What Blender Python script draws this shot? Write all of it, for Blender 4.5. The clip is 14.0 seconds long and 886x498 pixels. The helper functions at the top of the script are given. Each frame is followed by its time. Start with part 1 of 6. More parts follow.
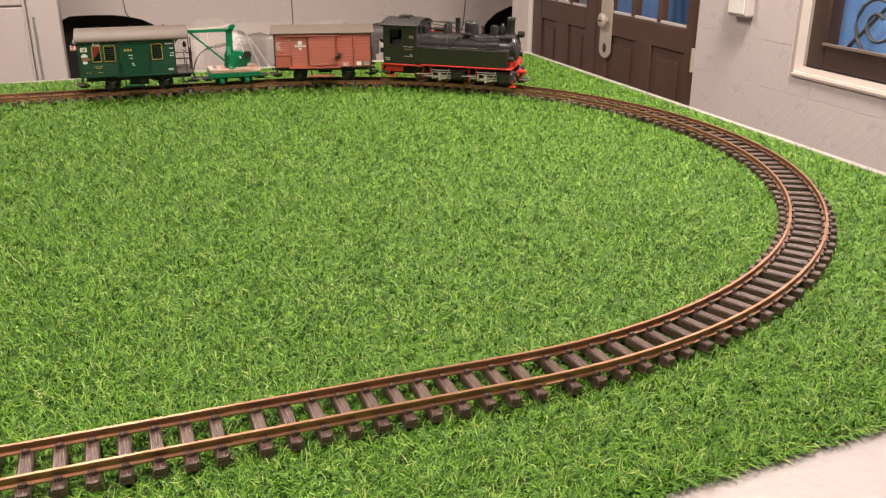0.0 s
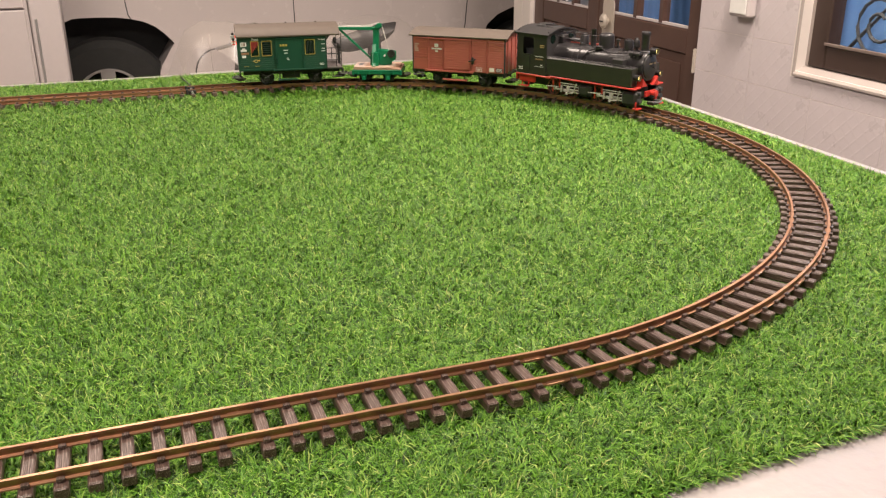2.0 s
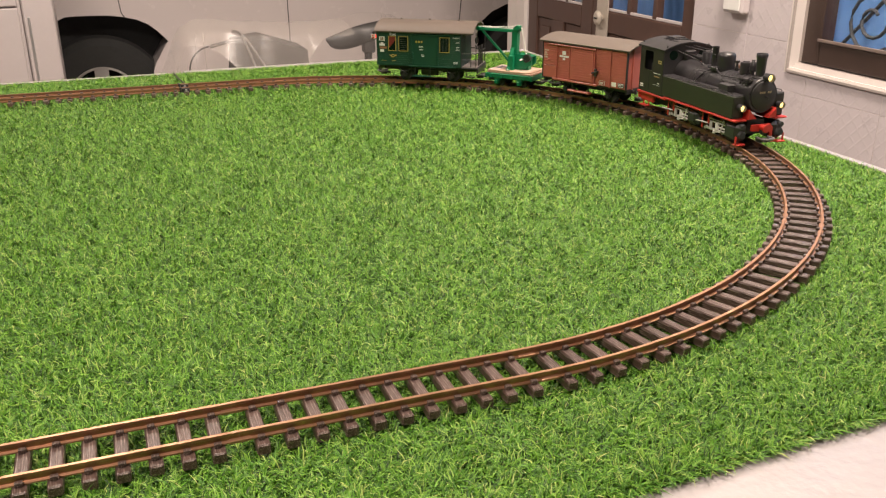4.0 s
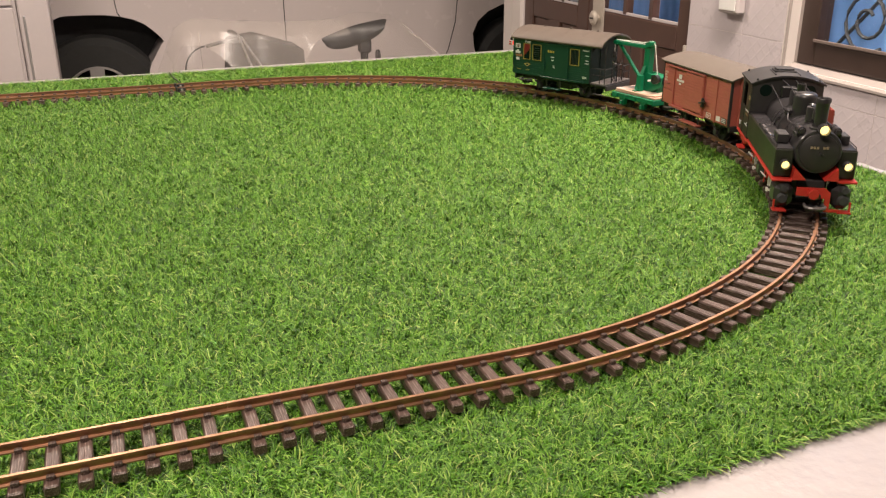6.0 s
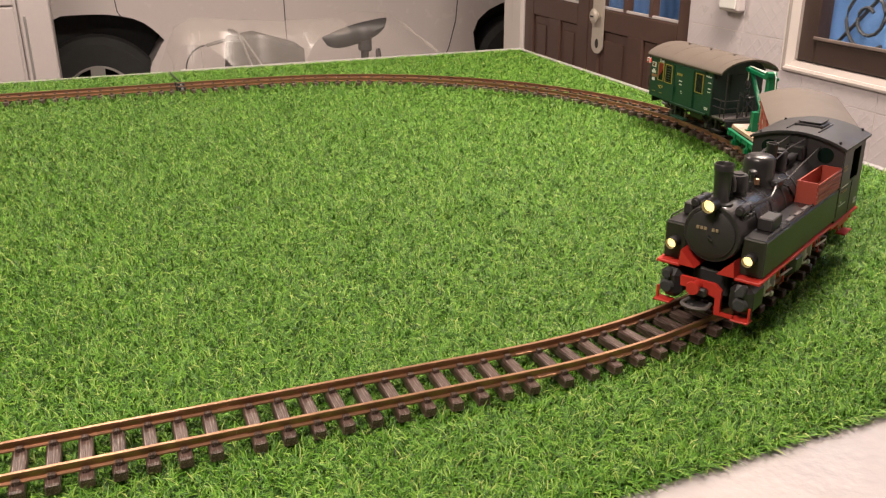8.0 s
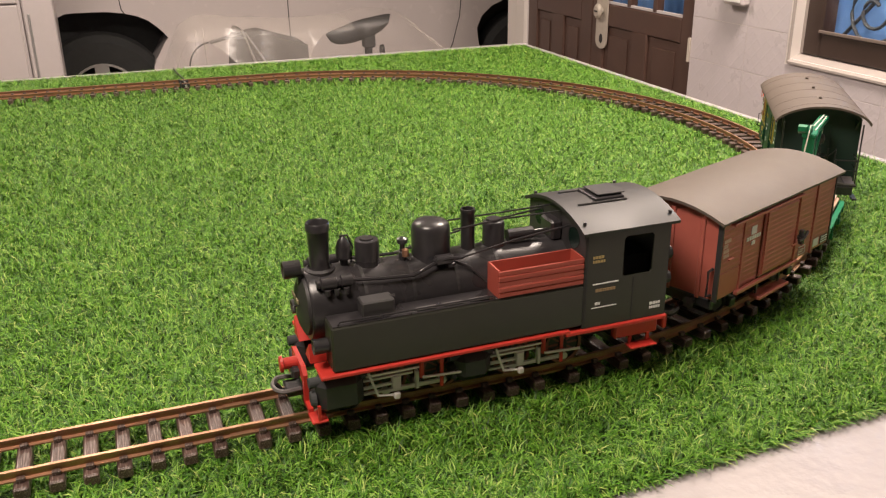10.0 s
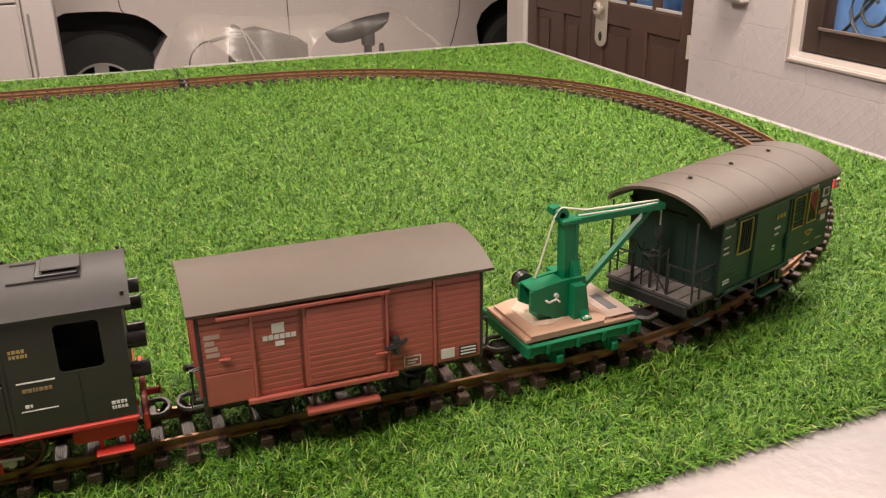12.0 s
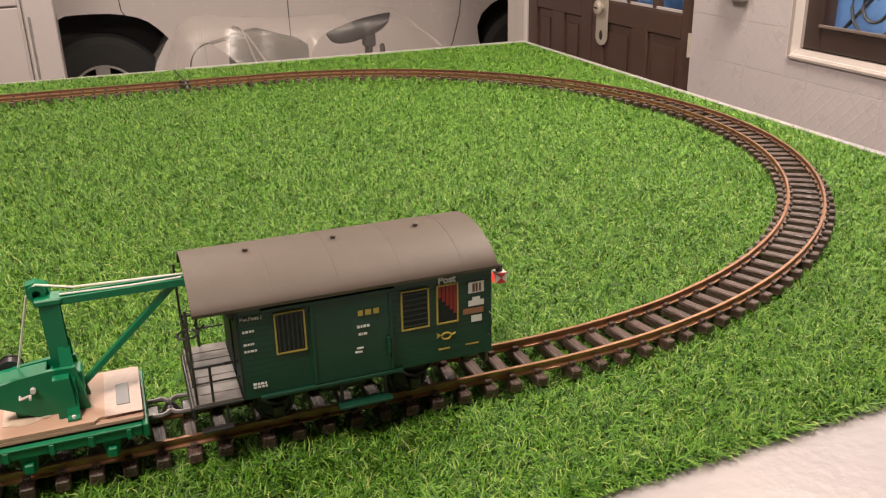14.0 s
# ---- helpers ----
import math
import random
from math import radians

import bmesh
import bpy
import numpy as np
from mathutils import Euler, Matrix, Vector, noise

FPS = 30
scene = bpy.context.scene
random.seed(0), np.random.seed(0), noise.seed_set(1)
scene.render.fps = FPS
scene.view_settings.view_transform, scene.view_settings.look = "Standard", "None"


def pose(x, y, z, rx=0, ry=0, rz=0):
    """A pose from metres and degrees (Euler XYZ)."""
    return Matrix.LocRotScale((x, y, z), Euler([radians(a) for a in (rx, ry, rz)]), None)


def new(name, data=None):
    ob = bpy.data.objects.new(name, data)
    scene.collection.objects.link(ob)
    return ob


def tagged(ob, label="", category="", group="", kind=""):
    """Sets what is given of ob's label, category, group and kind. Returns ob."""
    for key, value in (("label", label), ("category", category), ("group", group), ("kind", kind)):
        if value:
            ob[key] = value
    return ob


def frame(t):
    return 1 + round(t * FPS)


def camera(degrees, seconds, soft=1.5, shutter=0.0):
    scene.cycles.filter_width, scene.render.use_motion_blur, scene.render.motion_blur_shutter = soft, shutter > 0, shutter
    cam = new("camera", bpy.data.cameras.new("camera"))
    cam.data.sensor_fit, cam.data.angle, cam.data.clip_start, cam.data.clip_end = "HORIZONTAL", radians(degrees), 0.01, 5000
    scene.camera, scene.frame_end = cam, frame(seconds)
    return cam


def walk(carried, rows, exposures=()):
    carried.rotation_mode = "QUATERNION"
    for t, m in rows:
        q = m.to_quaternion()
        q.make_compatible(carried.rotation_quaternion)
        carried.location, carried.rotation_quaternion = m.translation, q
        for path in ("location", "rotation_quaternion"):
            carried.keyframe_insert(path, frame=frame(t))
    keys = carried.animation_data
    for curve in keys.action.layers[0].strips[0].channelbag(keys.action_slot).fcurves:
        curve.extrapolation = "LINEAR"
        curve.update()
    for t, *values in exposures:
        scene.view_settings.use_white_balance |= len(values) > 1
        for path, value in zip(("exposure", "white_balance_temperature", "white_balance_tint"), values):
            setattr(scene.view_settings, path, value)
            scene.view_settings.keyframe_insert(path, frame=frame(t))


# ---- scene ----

# World zero: top of the rails, at the middle of the half circle of track. x to the house wall, y away from the viewer.
def aim(x, y, z, yaw, pitch, roll):
    """A camera pose at (x, y, z): yaw from +y towards +x, pitch downwards, roll, in degrees."""
    cy, sy, cp, sp = math.cos(radians(yaw)), math.sin(radians(yaw)), math.cos(radians(pitch)), math.sin(radians(pitch))
    f = Vector((sy * cp, cy * cp, -sp))
    r = Vector((cy, -sy, 0))
    u = r.cross(f)
    cr, sr = math.cos(radians(roll)), math.sin(radians(roll))
    r2, u2 = cr * r + sr * u, cr * u - sr * r
    m = Matrix((r2, u2, -f)).transposed().to_4x4()
    return Matrix.Translation((x, y, z)) @ m


cam = camera(53.171, 14.0, soft=1.25)
# Seconds, eye, yaw, pitch and roll: a hand-held camera that all but stands still.
PATH = [
    (0.0, -0.3290, -1.4436, 0.4132, 20.312, 21.256, 0.085),
    (0.5, -0.3279, -1.4438, 0.4122, 20.069, 21.198, -0.046),
    (1.0, -0.3284, -1.4433, 0.4125, 20.020, 21.217, -0.027),
    (1.5, -0.3284, -1.4434, 0.4122, 20.077, 21.191, -0.052),
    (2.0, -0.3286, -1.4454, 0.4133, 20.136, 21.174, -0.136),
    (2.5, -0.3279, -1.4452, 0.4123, 20.212, 21.230, -0.219),
    (3.0, -0.3272, -1.4453, 0.4114, 20.259, 21.289, -0.288),
    (5.5, -0.3285, -1.4472, 0.4125, 20.758, 21.305, -0.073),
    (6.0, -0.3280, -1.4471, 0.4123, 20.733, 21.336, -0.145),
    (6.5, -0.3277, -1.4471, 0.4126, 20.826, 21.393, -0.125),
    (7.0, -0.3279, -1.4481, 0.4133, 20.842, 21.398, -0.119),
    (7.5, -0.3285, -1.4475, 0.4124, 20.801, 21.378, -0.110),
    (8.0, -0.3274, -1.4479, 0.4116, 20.661, 21.412, -0.295),
    (10.5, -0.3261, -1.4460, 0.4096, 20.287, 21.722, -0.711),
    (11.0, -0.3274, -1.4476, 0.4110, 20.281, 21.787, -0.806),
    (11.5, -0.3283, -1.4486, 0.4120, 20.334, 21.761, -0.820),
    (12.0, -0.3278, -1.4479, 0.4112, 20.335, 21.768, -0.830),
    (12.5, -0.3265, -1.4480, 0.4107, 20.259, 21.790, -0.922),
    (13.0, -0.3275, -1.4485, 0.4106, 20.320, 21.805, -0.993),
    (13.5, -0.3269, -1.4485, 0.4097, 20.247, 21.801, -1.151),
    (14.0, -0.3267, -1.4488, 0.4100, 20.169, 21.748, -1.256),
]
walk(cam, [(row[0], aim(*row[1:])) for row in PATH], exposures=[(0.0, 0.0), (3.0, 0.0), (7.0, -0.08), (11.0, -0.08), (12.5, -0.17), (14.0, -0.2)])

# ---- light ----
world = bpy.data.worlds.new("evening")
world.use_nodes = True
scene.world = world
world.node_tree.nodes["Background"].inputs[0].default_value = (0.05, 0.08, 0.16, 1)
world.node_tree.nodes["Background"].inputs[1].default_value = 0.3


def unseen_lamp(x, y, z, sx, sy, watts, colour):
    data = bpy.data.lights.new("unseen_light", "AREA")
    data.shape, data.size, data.size_y, data.energy, data.color = "RECTANGLE", sx, sy, watts, colour
    ob = new("unseen_light", data)
    ob.matrix_world = pose(x, y, z)
    return ob


WARM = (1.0, 0.84, 0.72)
# No fixture is seen: first lamp set by the shadows, two added as fill.
unseen_lamp(1.0, -0.1, 1.66, 0.5, 0.5, 78, WARM)
unseen_lamp(-0.95, -1.25, 1.73, 0.6, 0.6, 56, WARM)
unseen_lamp(-0.5, 1.4, 1.72, 0.7, 0.5, 54, WARM)


# ---- materials ----
def mat(name, base, rough=0.5, metal=0.0, vary=0.12, scale=60.0, bump=0.0, bump_scale=300.0, coat=0.0, dirt=None, dirt_scale=14.0, rnd=0.0):
    """A principled surface with colour that varies at two scales, worn gloss and fine relief."""
    m = bpy.data.materials.new(name)
    m.use_nodes = True
    nt = m.node_tree
    b = nt.nodes["Principled BSDF"]
    b.inputs["Metallic"].default_value = metal
    b.inputs["Coat Weight"].default_value = coat
    co = nt.nodes.new("ShaderNodeTexCoord")
    n1 = nt.nodes.new("ShaderNodeTexNoise")
    n1.inputs["Scale"].default_value, n1.inputs["Detail"].default_value = scale, 4
    n2 = nt.nodes.new("ShaderNodeTexNoise")
    n2.inputs["Scale"].default_value, n2.inputs["Detail"].default_value = dirt_scale, 3
    for n in (n1, n2):
        nt.links.new(co.outputs["Object"], n.inputs["Vector"])
    ramp = nt.nodes.new("ShaderNodeMix")
    ramp.data_type = "RGBA"
    lo = tuple(max(0, c * (1 - vary)) for c in base) + (1,)
    hi = tuple(min(1, c * (1 + vary)) for c in base) + (1,)
    ramp.inputs[6].default_value, ramp.inputs[7].default_value = lo, hi
    nt.links.new(n1.outputs["Fac"], ramp.inputs[0])
    col = ramp.outputs[2]
    if dirt:
        mp = nt.nodes.new("ShaderNodeMapRange")
        mp.inputs[1].default_value, mp.inputs[2].default_value, mp.inputs[4].default_value = 0.5, 0.75, 0.6
        nt.links.new(n2.outputs["Fac"], mp.inputs[0])
        mx = nt.nodes.new("ShaderNodeMix")
        mx.data_type = "RGBA"
        mx.inputs[7].default_value = (*dirt, 1)
        nt.links.new(mp.outputs[0], mx.inputs[0])
        nt.links.new(col, mx.inputs[6])
        col = mx.outputs[2]
    if rnd:
        oi = nt.nodes.new("ShaderNodeObjectInfo")
        mp = nt.nodes.new("ShaderNodeMapRange")
        mp.inputs[3].default_value, mp.inputs[4].default_value = 1 - rnd, 1 + rnd
        nt.links.new(oi.outputs["Random"], mp.inputs[0])
        hs = nt.nodes.new("ShaderNodeHueSaturation")
        nt.links.new(mp.outputs[0], hs.inputs["Value"])
        nt.links.new(col, hs.inputs["Color"])
        col = hs.outputs["Color"]
    nt.links.new(col, b.inputs["Base Color"])
    rr = nt.nodes.new("ShaderNodeMapRange")
    rr.inputs[3].default_value, rr.inputs[4].default_value = max(0.02, rough - 0.1), min(1, rough + 0.1)
    nt.links.new(n2.outputs["Fac"], rr.inputs[0])
    nt.links.new(rr.outputs[0], b.inputs["Roughness"])
    if bump:
        n3 = nt.nodes.new("ShaderNodeTexNoise")
        n3.inputs["Scale"].default_value, n3.inputs["Detail"].default_value = bump_scale, 3
        nt.links.new(co.outputs["Object"], n3.inputs["Vector"])
        bp = nt.nodes.new("ShaderNodeBump")
        bp.inputs["Strength"].default_value, bp.inputs["Distance"].default_value = bump, 0.002
        nt.links.new(n3.outputs["Fac"], bp.inputs["Height"])
        nt.links.new(bp.outputs["Normal"], b.inputs["Normal"])
    return m


def glow(name, colour, strength):
    m = bpy.data.materials.new(name)
    m.use_nodes = True
    b = m.node_tree.nodes["Principled BSDF"]
    b.inputs["Base Color"].default_value = (*colour, 1)
    b.inputs["Emission Color"].default_value = (*colour, 1)
    b.inputs["Emission Strength"].default_value = strength
    return m


def clear(name, colour, rough=0.02, alpha=1.0):
    m = bpy.data.materials.new(name)
    m.use_nodes = True
    b = m.node_tree.nodes["Principled BSDF"]
    b.inputs["Base Color"].default_value = (*colour, 1)
    b.inputs["Roughness"].default_value = rough
    b.inputs["Transmission Weight"].default_value = 1.0
    b.inputs["IOR"].default_value = 1.1 if alpha == 1 else 1.45
    b.inputs["Alpha"].default_value = alpha
    return m


GREEN_LOCO = mat("loco_dark_green_paint", (0.024, 0.025, 0.018), 0.4, vary=0.15, bump=0.04)
BLACK = mat("black_plastic", (0.028, 0.026, 0.028), 0.3, vary=0.2, bump=0.05)
BLACK_MATT = mat("matt_black_plastic", (0.028, 0.026, 0.027), 0.55, vary=0.2)
RED = mat("red_plastic", (0.5, 0.034, 0.024), 0.45, vary=0.12)
BUNKER = mat("coal_bunker_brown_red", (0.33, 0.062, 0.042), 0.5, vary=0.1)
STEEL = mat("bright_steel_rod", (0.66, 0.62, 0.61), 0.38, metal=0.0, vary=0.1)
BRASS = mat("rail_brass", (0.42, 0.235, 0.145), 0.42, metal=0.8, vary=0.2, scale=90, dirt=(0.21, 0.105, 0.065), dirt_scale=30)
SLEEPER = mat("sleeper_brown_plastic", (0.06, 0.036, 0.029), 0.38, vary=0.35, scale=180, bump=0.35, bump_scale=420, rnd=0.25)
nt = SLEEPER.node_tree
ps = nt.nodes["Principled BSDF"]
# Pale streaks along the grain paint reflected highlights into the sleeper colour.
co, mp, nz, rp, mx, bp = (nt.nodes.new("ShaderNode" + k) for k in ("TexCoord", "Mapping", "TexNoise", "MapRange", "Mix", "Bump"))
mp.inputs["Scale"].default_value = (900, 60, 900)
nz.inputs["Scale"].default_value, nz.inputs["Detail"].default_value = 1.0, 3
rp.inputs[1].default_value, rp.inputs[2].default_value, rp.inputs[4].default_value = 0.5, 0.68, 0.75
mx.data_type, mx.inputs[7].default_value = "RGBA", (0.26, 0.2, 0.175, 1)
old = ps.inputs["Base Color"].links[0].from_socket
nt.links.new(co.outputs["Object"], mp.inputs[0])
nt.links.new(mp.outputs[0], nz.inputs["Vector"])
nt.links.new(nz.outputs["Fac"], rp.inputs[0])
nt.links.new(rp.outputs[0], mx.inputs[0])
nt.links.new(old, mx.inputs[6])
nt.links.new(mx.outputs[2], ps.inputs["Base Color"])
bp.inputs["Strength"].default_value, bp.inputs["Distance"].default_value = 0.8, 0.0008
nt.links.new(nz.outputs["Fac"], bp.inputs["Height"])
nt.links.new(bp.outputs["Normal"], ps.inputs["Normal"])
BOXRED = mat("boxcar_oxide_red", (0.4, 0.108, 0.083), 0.34, vary=0.1, scale=80, bump=0.05, dirt=(0.35, 0.095, 0.07))
BOXROOF = mat("boxcar_grey_brown_roof", (0.11, 0.088, 0.072), 0.62, vary=0.1, bump=0.06)
POSTGREEN = mat("postal_dark_green", (0.004, 0.046, 0.025), 0.42, vary=0.15, bump=0.05)
POSTROOF = mat("postal_brown_grey_roof", (0.1, 0.078, 0.063), 0.58, vary=0.1, bump=0.05)
CRANEGREEN = mat("crane_green", (0.002, 0.165, 0.072), 0.4, vary=0.12)
PLY = mat("tan_deck_board", (0.5, 0.32, 0.235), 0.5, vary=0.12, scale=40, bump=0.06)
WHITEPRINT = mat("white_print", (0.72, 0.72, 0.7), 0.5, vary=0.08)
YELLOW = mat("yellow_print", (0.40, 0.31, 0.06), 0.45, vary=0.1)
GREYPRINT = mat("grey_print", (0.16, 0.16, 0.17), 0.4, vary=0.1)
ROPE = mat("white_rope", (0.75, 0.73, 0.66), 0.8, vary=0.1)
DARKPANE = mat("dark_tinted_pane", (0.004, 0.012, 0.009), 0.25, vary=0.1)
DARKPANE.node_tree.nodes["Principled BSDF"].inputs["Specular IOR Level"].default_value = 0.2
TABLETOP = mat("white_laminate_board", (0.38, 0.35, 0.355), 0.2, vary=0.03, scale=25, bump=0.35, bump_scale=70)
WALLPAINT = mat("white_wall_paint", (0.68, 0.63, 0.6), 0.6, vary=0.03, scale=8, bump=0.08, bump_scale=120)
NIGHT = mat("dark_unseen_wall", (0.05, 0.05, 0.05), 0.8, vary=0.4, scale=3)
FLOORTILE = mat("beige_floor_tile", (0.42, 0.37, 0.32), 0.35, vary=0.1, scale=6)
DOORWOOD = mat("dark_brown_door_wood", (0.075, 0.042, 0.033), 0.38, vary=0.25, scale=14, bump=0.12, bump_scale=60)
PILLAR = mat("white_gloss_pillar", (0.51, 0.465, 0.465), 0.35, vary=0.03)
CARWHITE = mat("white_car_paint", (0.7, 0.64, 0.64), 0.25, vary=0.02, coat=0.6)
PLATE = mat("worn_steel_plate", (0.5, 0.45, 0.39), 0.4, metal=0.3, vary=0.12)
TYRE = mat("tyre_rubber", (0.024, 0.025, 0.025), 0.75, vary=0.2, bump=0.2)
ALLOY = mat("alloy_wheel", (0.6, 0.6, 0.6), 0.35, metal=0.8, vary=0.05)
LINER = mat("black_arch_liner", (0.04, 0.042, 0.044), 0.8, vary=0.2)
LAMPGLOW = glow("warm_headlamp", (1.0, 0.72, 0.25), 2.2)
REDGLOW = glow("red_tail_lamp", (1.0, 0.06, 0.04), 1.2)
BLUEGLOW = glow("blue_glow_panel", (0.1, 0.2, 0.4), 0.15)
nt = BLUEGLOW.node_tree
# Bright and dim blue bands are painted into the panel's emission.
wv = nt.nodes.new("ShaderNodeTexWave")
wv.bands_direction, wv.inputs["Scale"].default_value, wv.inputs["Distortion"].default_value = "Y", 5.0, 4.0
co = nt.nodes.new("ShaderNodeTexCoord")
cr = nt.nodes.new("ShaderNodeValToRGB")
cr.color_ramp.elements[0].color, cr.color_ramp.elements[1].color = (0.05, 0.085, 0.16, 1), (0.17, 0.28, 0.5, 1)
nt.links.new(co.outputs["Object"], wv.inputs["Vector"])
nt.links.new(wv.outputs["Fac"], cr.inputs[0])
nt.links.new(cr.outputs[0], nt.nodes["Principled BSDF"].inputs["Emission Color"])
GLASS = clear("window_glass", (0.9, 0.95, 1.0))
PLASTIC = mat("clear_plastic_sheet", (0.5, 0.45, 0.41), 0.4, vary=0.05)
nt = PLASTIC.node_tree
ps = nt.nodes["Principled BSDF"]
tr, gl, m1, m2 = (nt.nodes.new("ShaderNode" + k) for k in ("BsdfTransparent", "BsdfGlossy", "MixShader", "MixShader"))
gl.inputs["Roughness"].default_value, m1.inputs[0].default_value = 0.2, 0.07
nz, bp = nt.nodes.new("ShaderNodeTexNoise"), nt.nodes.new("ShaderNodeBump")
nz.inputs["Scale"].default_value, nz.inputs["Detail"].default_value = 7.0, 2
bp.inputs["Strength"].default_value, bp.inputs["Distance"].default_value = 0.12, 0.01
nt.links.new(nz.outputs["Fac"], bp.inputs["Height"])
nt.links.new(bp.outputs["Normal"], gl.inputs["Normal"])
nt.links.new(tr.outputs[0], m1.inputs[1])
nt.links.new(ps.outputs[0], m1.inputs[2])
m1.name = "haze"
m2.inputs[0].default_value = 0.014
nt.links.new(m1.outputs[0], m2.inputs[1])
nt.links.new(gl.outputs[0], m2.inputs[2])
nt.links.new(m2.outputs[0], nt.nodes["Material Output"].inputs["Surface"])


HEM = PLASTIC.copy()
HEM.name = "milky_plastic_fold"
HEM.node_tree.nodes["haze"].inputs[0].default_value = 0.2
HEM.node_tree.nodes["Principled BSDF"].inputs["Roughness"].default_value = 0.3
# Extra white haze paints the highlights along the sheet's creases.
CREASE = PLASTIC.copy()
CREASE.name = "white_plastic_crease"
CREASE.node_tree.nodes["haze"].inputs[0].default_value = 0.45


def tile_material():
    """Glazed white wall tile with a raised diamond lattice."""
    m = mat("white_diamond_wall_tile", (0.525, 0.478, 0.497), 0.3, vary=0.04, scale=20)
    nt = m.node_tree
    b = nt.nodes["Principled BSDF"]
    co = nt.nodes.new("ShaderNodeTexCoord")
    mp = nt.nodes.new("ShaderNodeMapping")
    mp.inputs["Rotation"].default_value = (radians(45), 0, 0)
    mp.inputs["Scale"].default_value = (1, 70, 70)
    nt.links.new(co.outputs["Object"], mp.inputs[0])
    sep = nt.nodes.new("ShaderNodeSeparateXYZ")
    nt.links.new(mp.outputs[0], sep.inputs[0])
    outs = []
    for ax in ("Y", "Z"):
        w = nt.nodes.new("ShaderNodeMath")
        w.operation = "PINGPONG"
        w.inputs[1].default_value = 1.0
        nt.links.new(sep.outputs[ax], w.inputs[0])
        outs.append(w)
    mn = nt.nodes.new("ShaderNodeMath")
    mn.operation = "MAXIMUM"
    nt.links.new(outs[0].outputs[0], mn.inputs[0])
    nt.links.new(outs[1].outputs[0], mn.inputs[1])
    mr = nt.nodes.new("ShaderNodeMapRange")
    mr.interpolation_type = "SMOOTHSTEP"
    mr.inputs[1].default_value, mr.inputs[2].default_value = 0.7, 0.97
    nt.links.new(mn.outputs[0], mr.inputs[0])
    bp = nt.nodes.new("ShaderNodeBump")
    bp.inputs["Strength"].default_value, bp.inputs["Distance"].default_value = 0.19, 0.0015
    nt.links.new(mr.outputs[0], bp.inputs["Height"])
    nt.links.new(bp.outputs["Normal"], b.inputs["Normal"])
    return m


def grass_material():
    m = bpy.data.materials.new("artificial_grass_blades")
    m.use_nodes = True
    nt = m.node_tree
    b = nt.nodes["Principled BSDF"]
    g = nt.nodes.new("ShaderNodeNewGeometry")
    r = nt.nodes.new("ShaderNodeValToRGB")
    el = r.color_ramp.elements
    el[0].position, el[0].color = 0.0, (0.01, 0.032, 0.002, 1)
    el[1].position, el[1].color = 1.0, (0.4, 0.47, 0.14, 1)
    for p, c in ((0.3, (0.0545, 0.174, 0.0095, 1)), (0.68, (0.123, 0.296, 0.021, 1)), (0.92, (0.226, 0.41, 0.054, 1))):
        e = el.new(p)
        e.color = c
    nt.links.new(g.outputs["Random Per Island"], r.inputs[0])
    nt.links.new(r.outputs[0], b.inputs["Base Color"])
    b.inputs["Roughness"].default_value = 0.5
    b.inputs["Specular IOR Level"].default_value = 0.35
    return m


TILE = tile_material()
GRASS = grass_material()
GRASSBASE = mat("green_mat_backing", (0.03, 0.085, 0.01), 0.8, vary=0.4, scale=200, bump=0.5, bump_scale=250)


# ---- mesh helpers ----
def part(name, bm, material, parent=None, label="", smooth=False):
    """Links a bmesh as one mesh object under parent."""
    me = bpy.data.meshes.new(name)
    bmesh.ops.recalc_face_normals(bm, faces=bm.faces)
    bm.to_mesh(me)
    bm.free()
    me.materials.append(material)
    if smooth:
        me.shade_smooth()
        me.set_sharp_from_angle(angle=radians(40))
    ob = new(name, me)
    ob.parent = parent
    if label:
        ob["label"] = label
    return ob


def add_box(bm, x0, x1, y0, y1, z0, z1, bevel=0.0, m=None):
    made = bmesh.ops.create_cube(bm, size=1.0)["verts"]
    for v in made:
        v.co = Vector((x0 + (v.co.x + 0.5) * (x1 - x0), y0 + (v.co.y + 0.5) * (y1 - y0), z0 + (v.co.z + 0.5) * (z1 - z0)))
        if m is not None:
            v.co = m @ v.co
    if bevel:
        edges = list({e for v in made for e in v.link_edges})
        bmesh.ops.bevel(bm, geom=edges, offset=bevel, segments=1, affect="EDGES", profile=0.5)
    return bm


def box(x0, x1, y0, y1, z0, z1, bevel=0.0, m=None):
    return add_box(bmesh.new(), x0, x1, y0, y1, z0, z1, bevel, m)


def add_rod(bm, a, b, r, r2=None, seg=10):
    a, b = Vector(a), Vector(b)
    d = b - a
    m = Matrix.Translation((a + b) / 2) @ d.to_track_quat("Z", "Y").to_matrix().to_4x4()
    bmesh.ops.create_cone(bm, cap_ends=True, segments=seg, radius1=r, radius2=r if r2 is None else r2, depth=d.length, matrix=m)
    return bm


def rod(a, b, r, r2=None, seg=10):
    return add_rod(bmesh.new(), a, b, r, r2, seg)


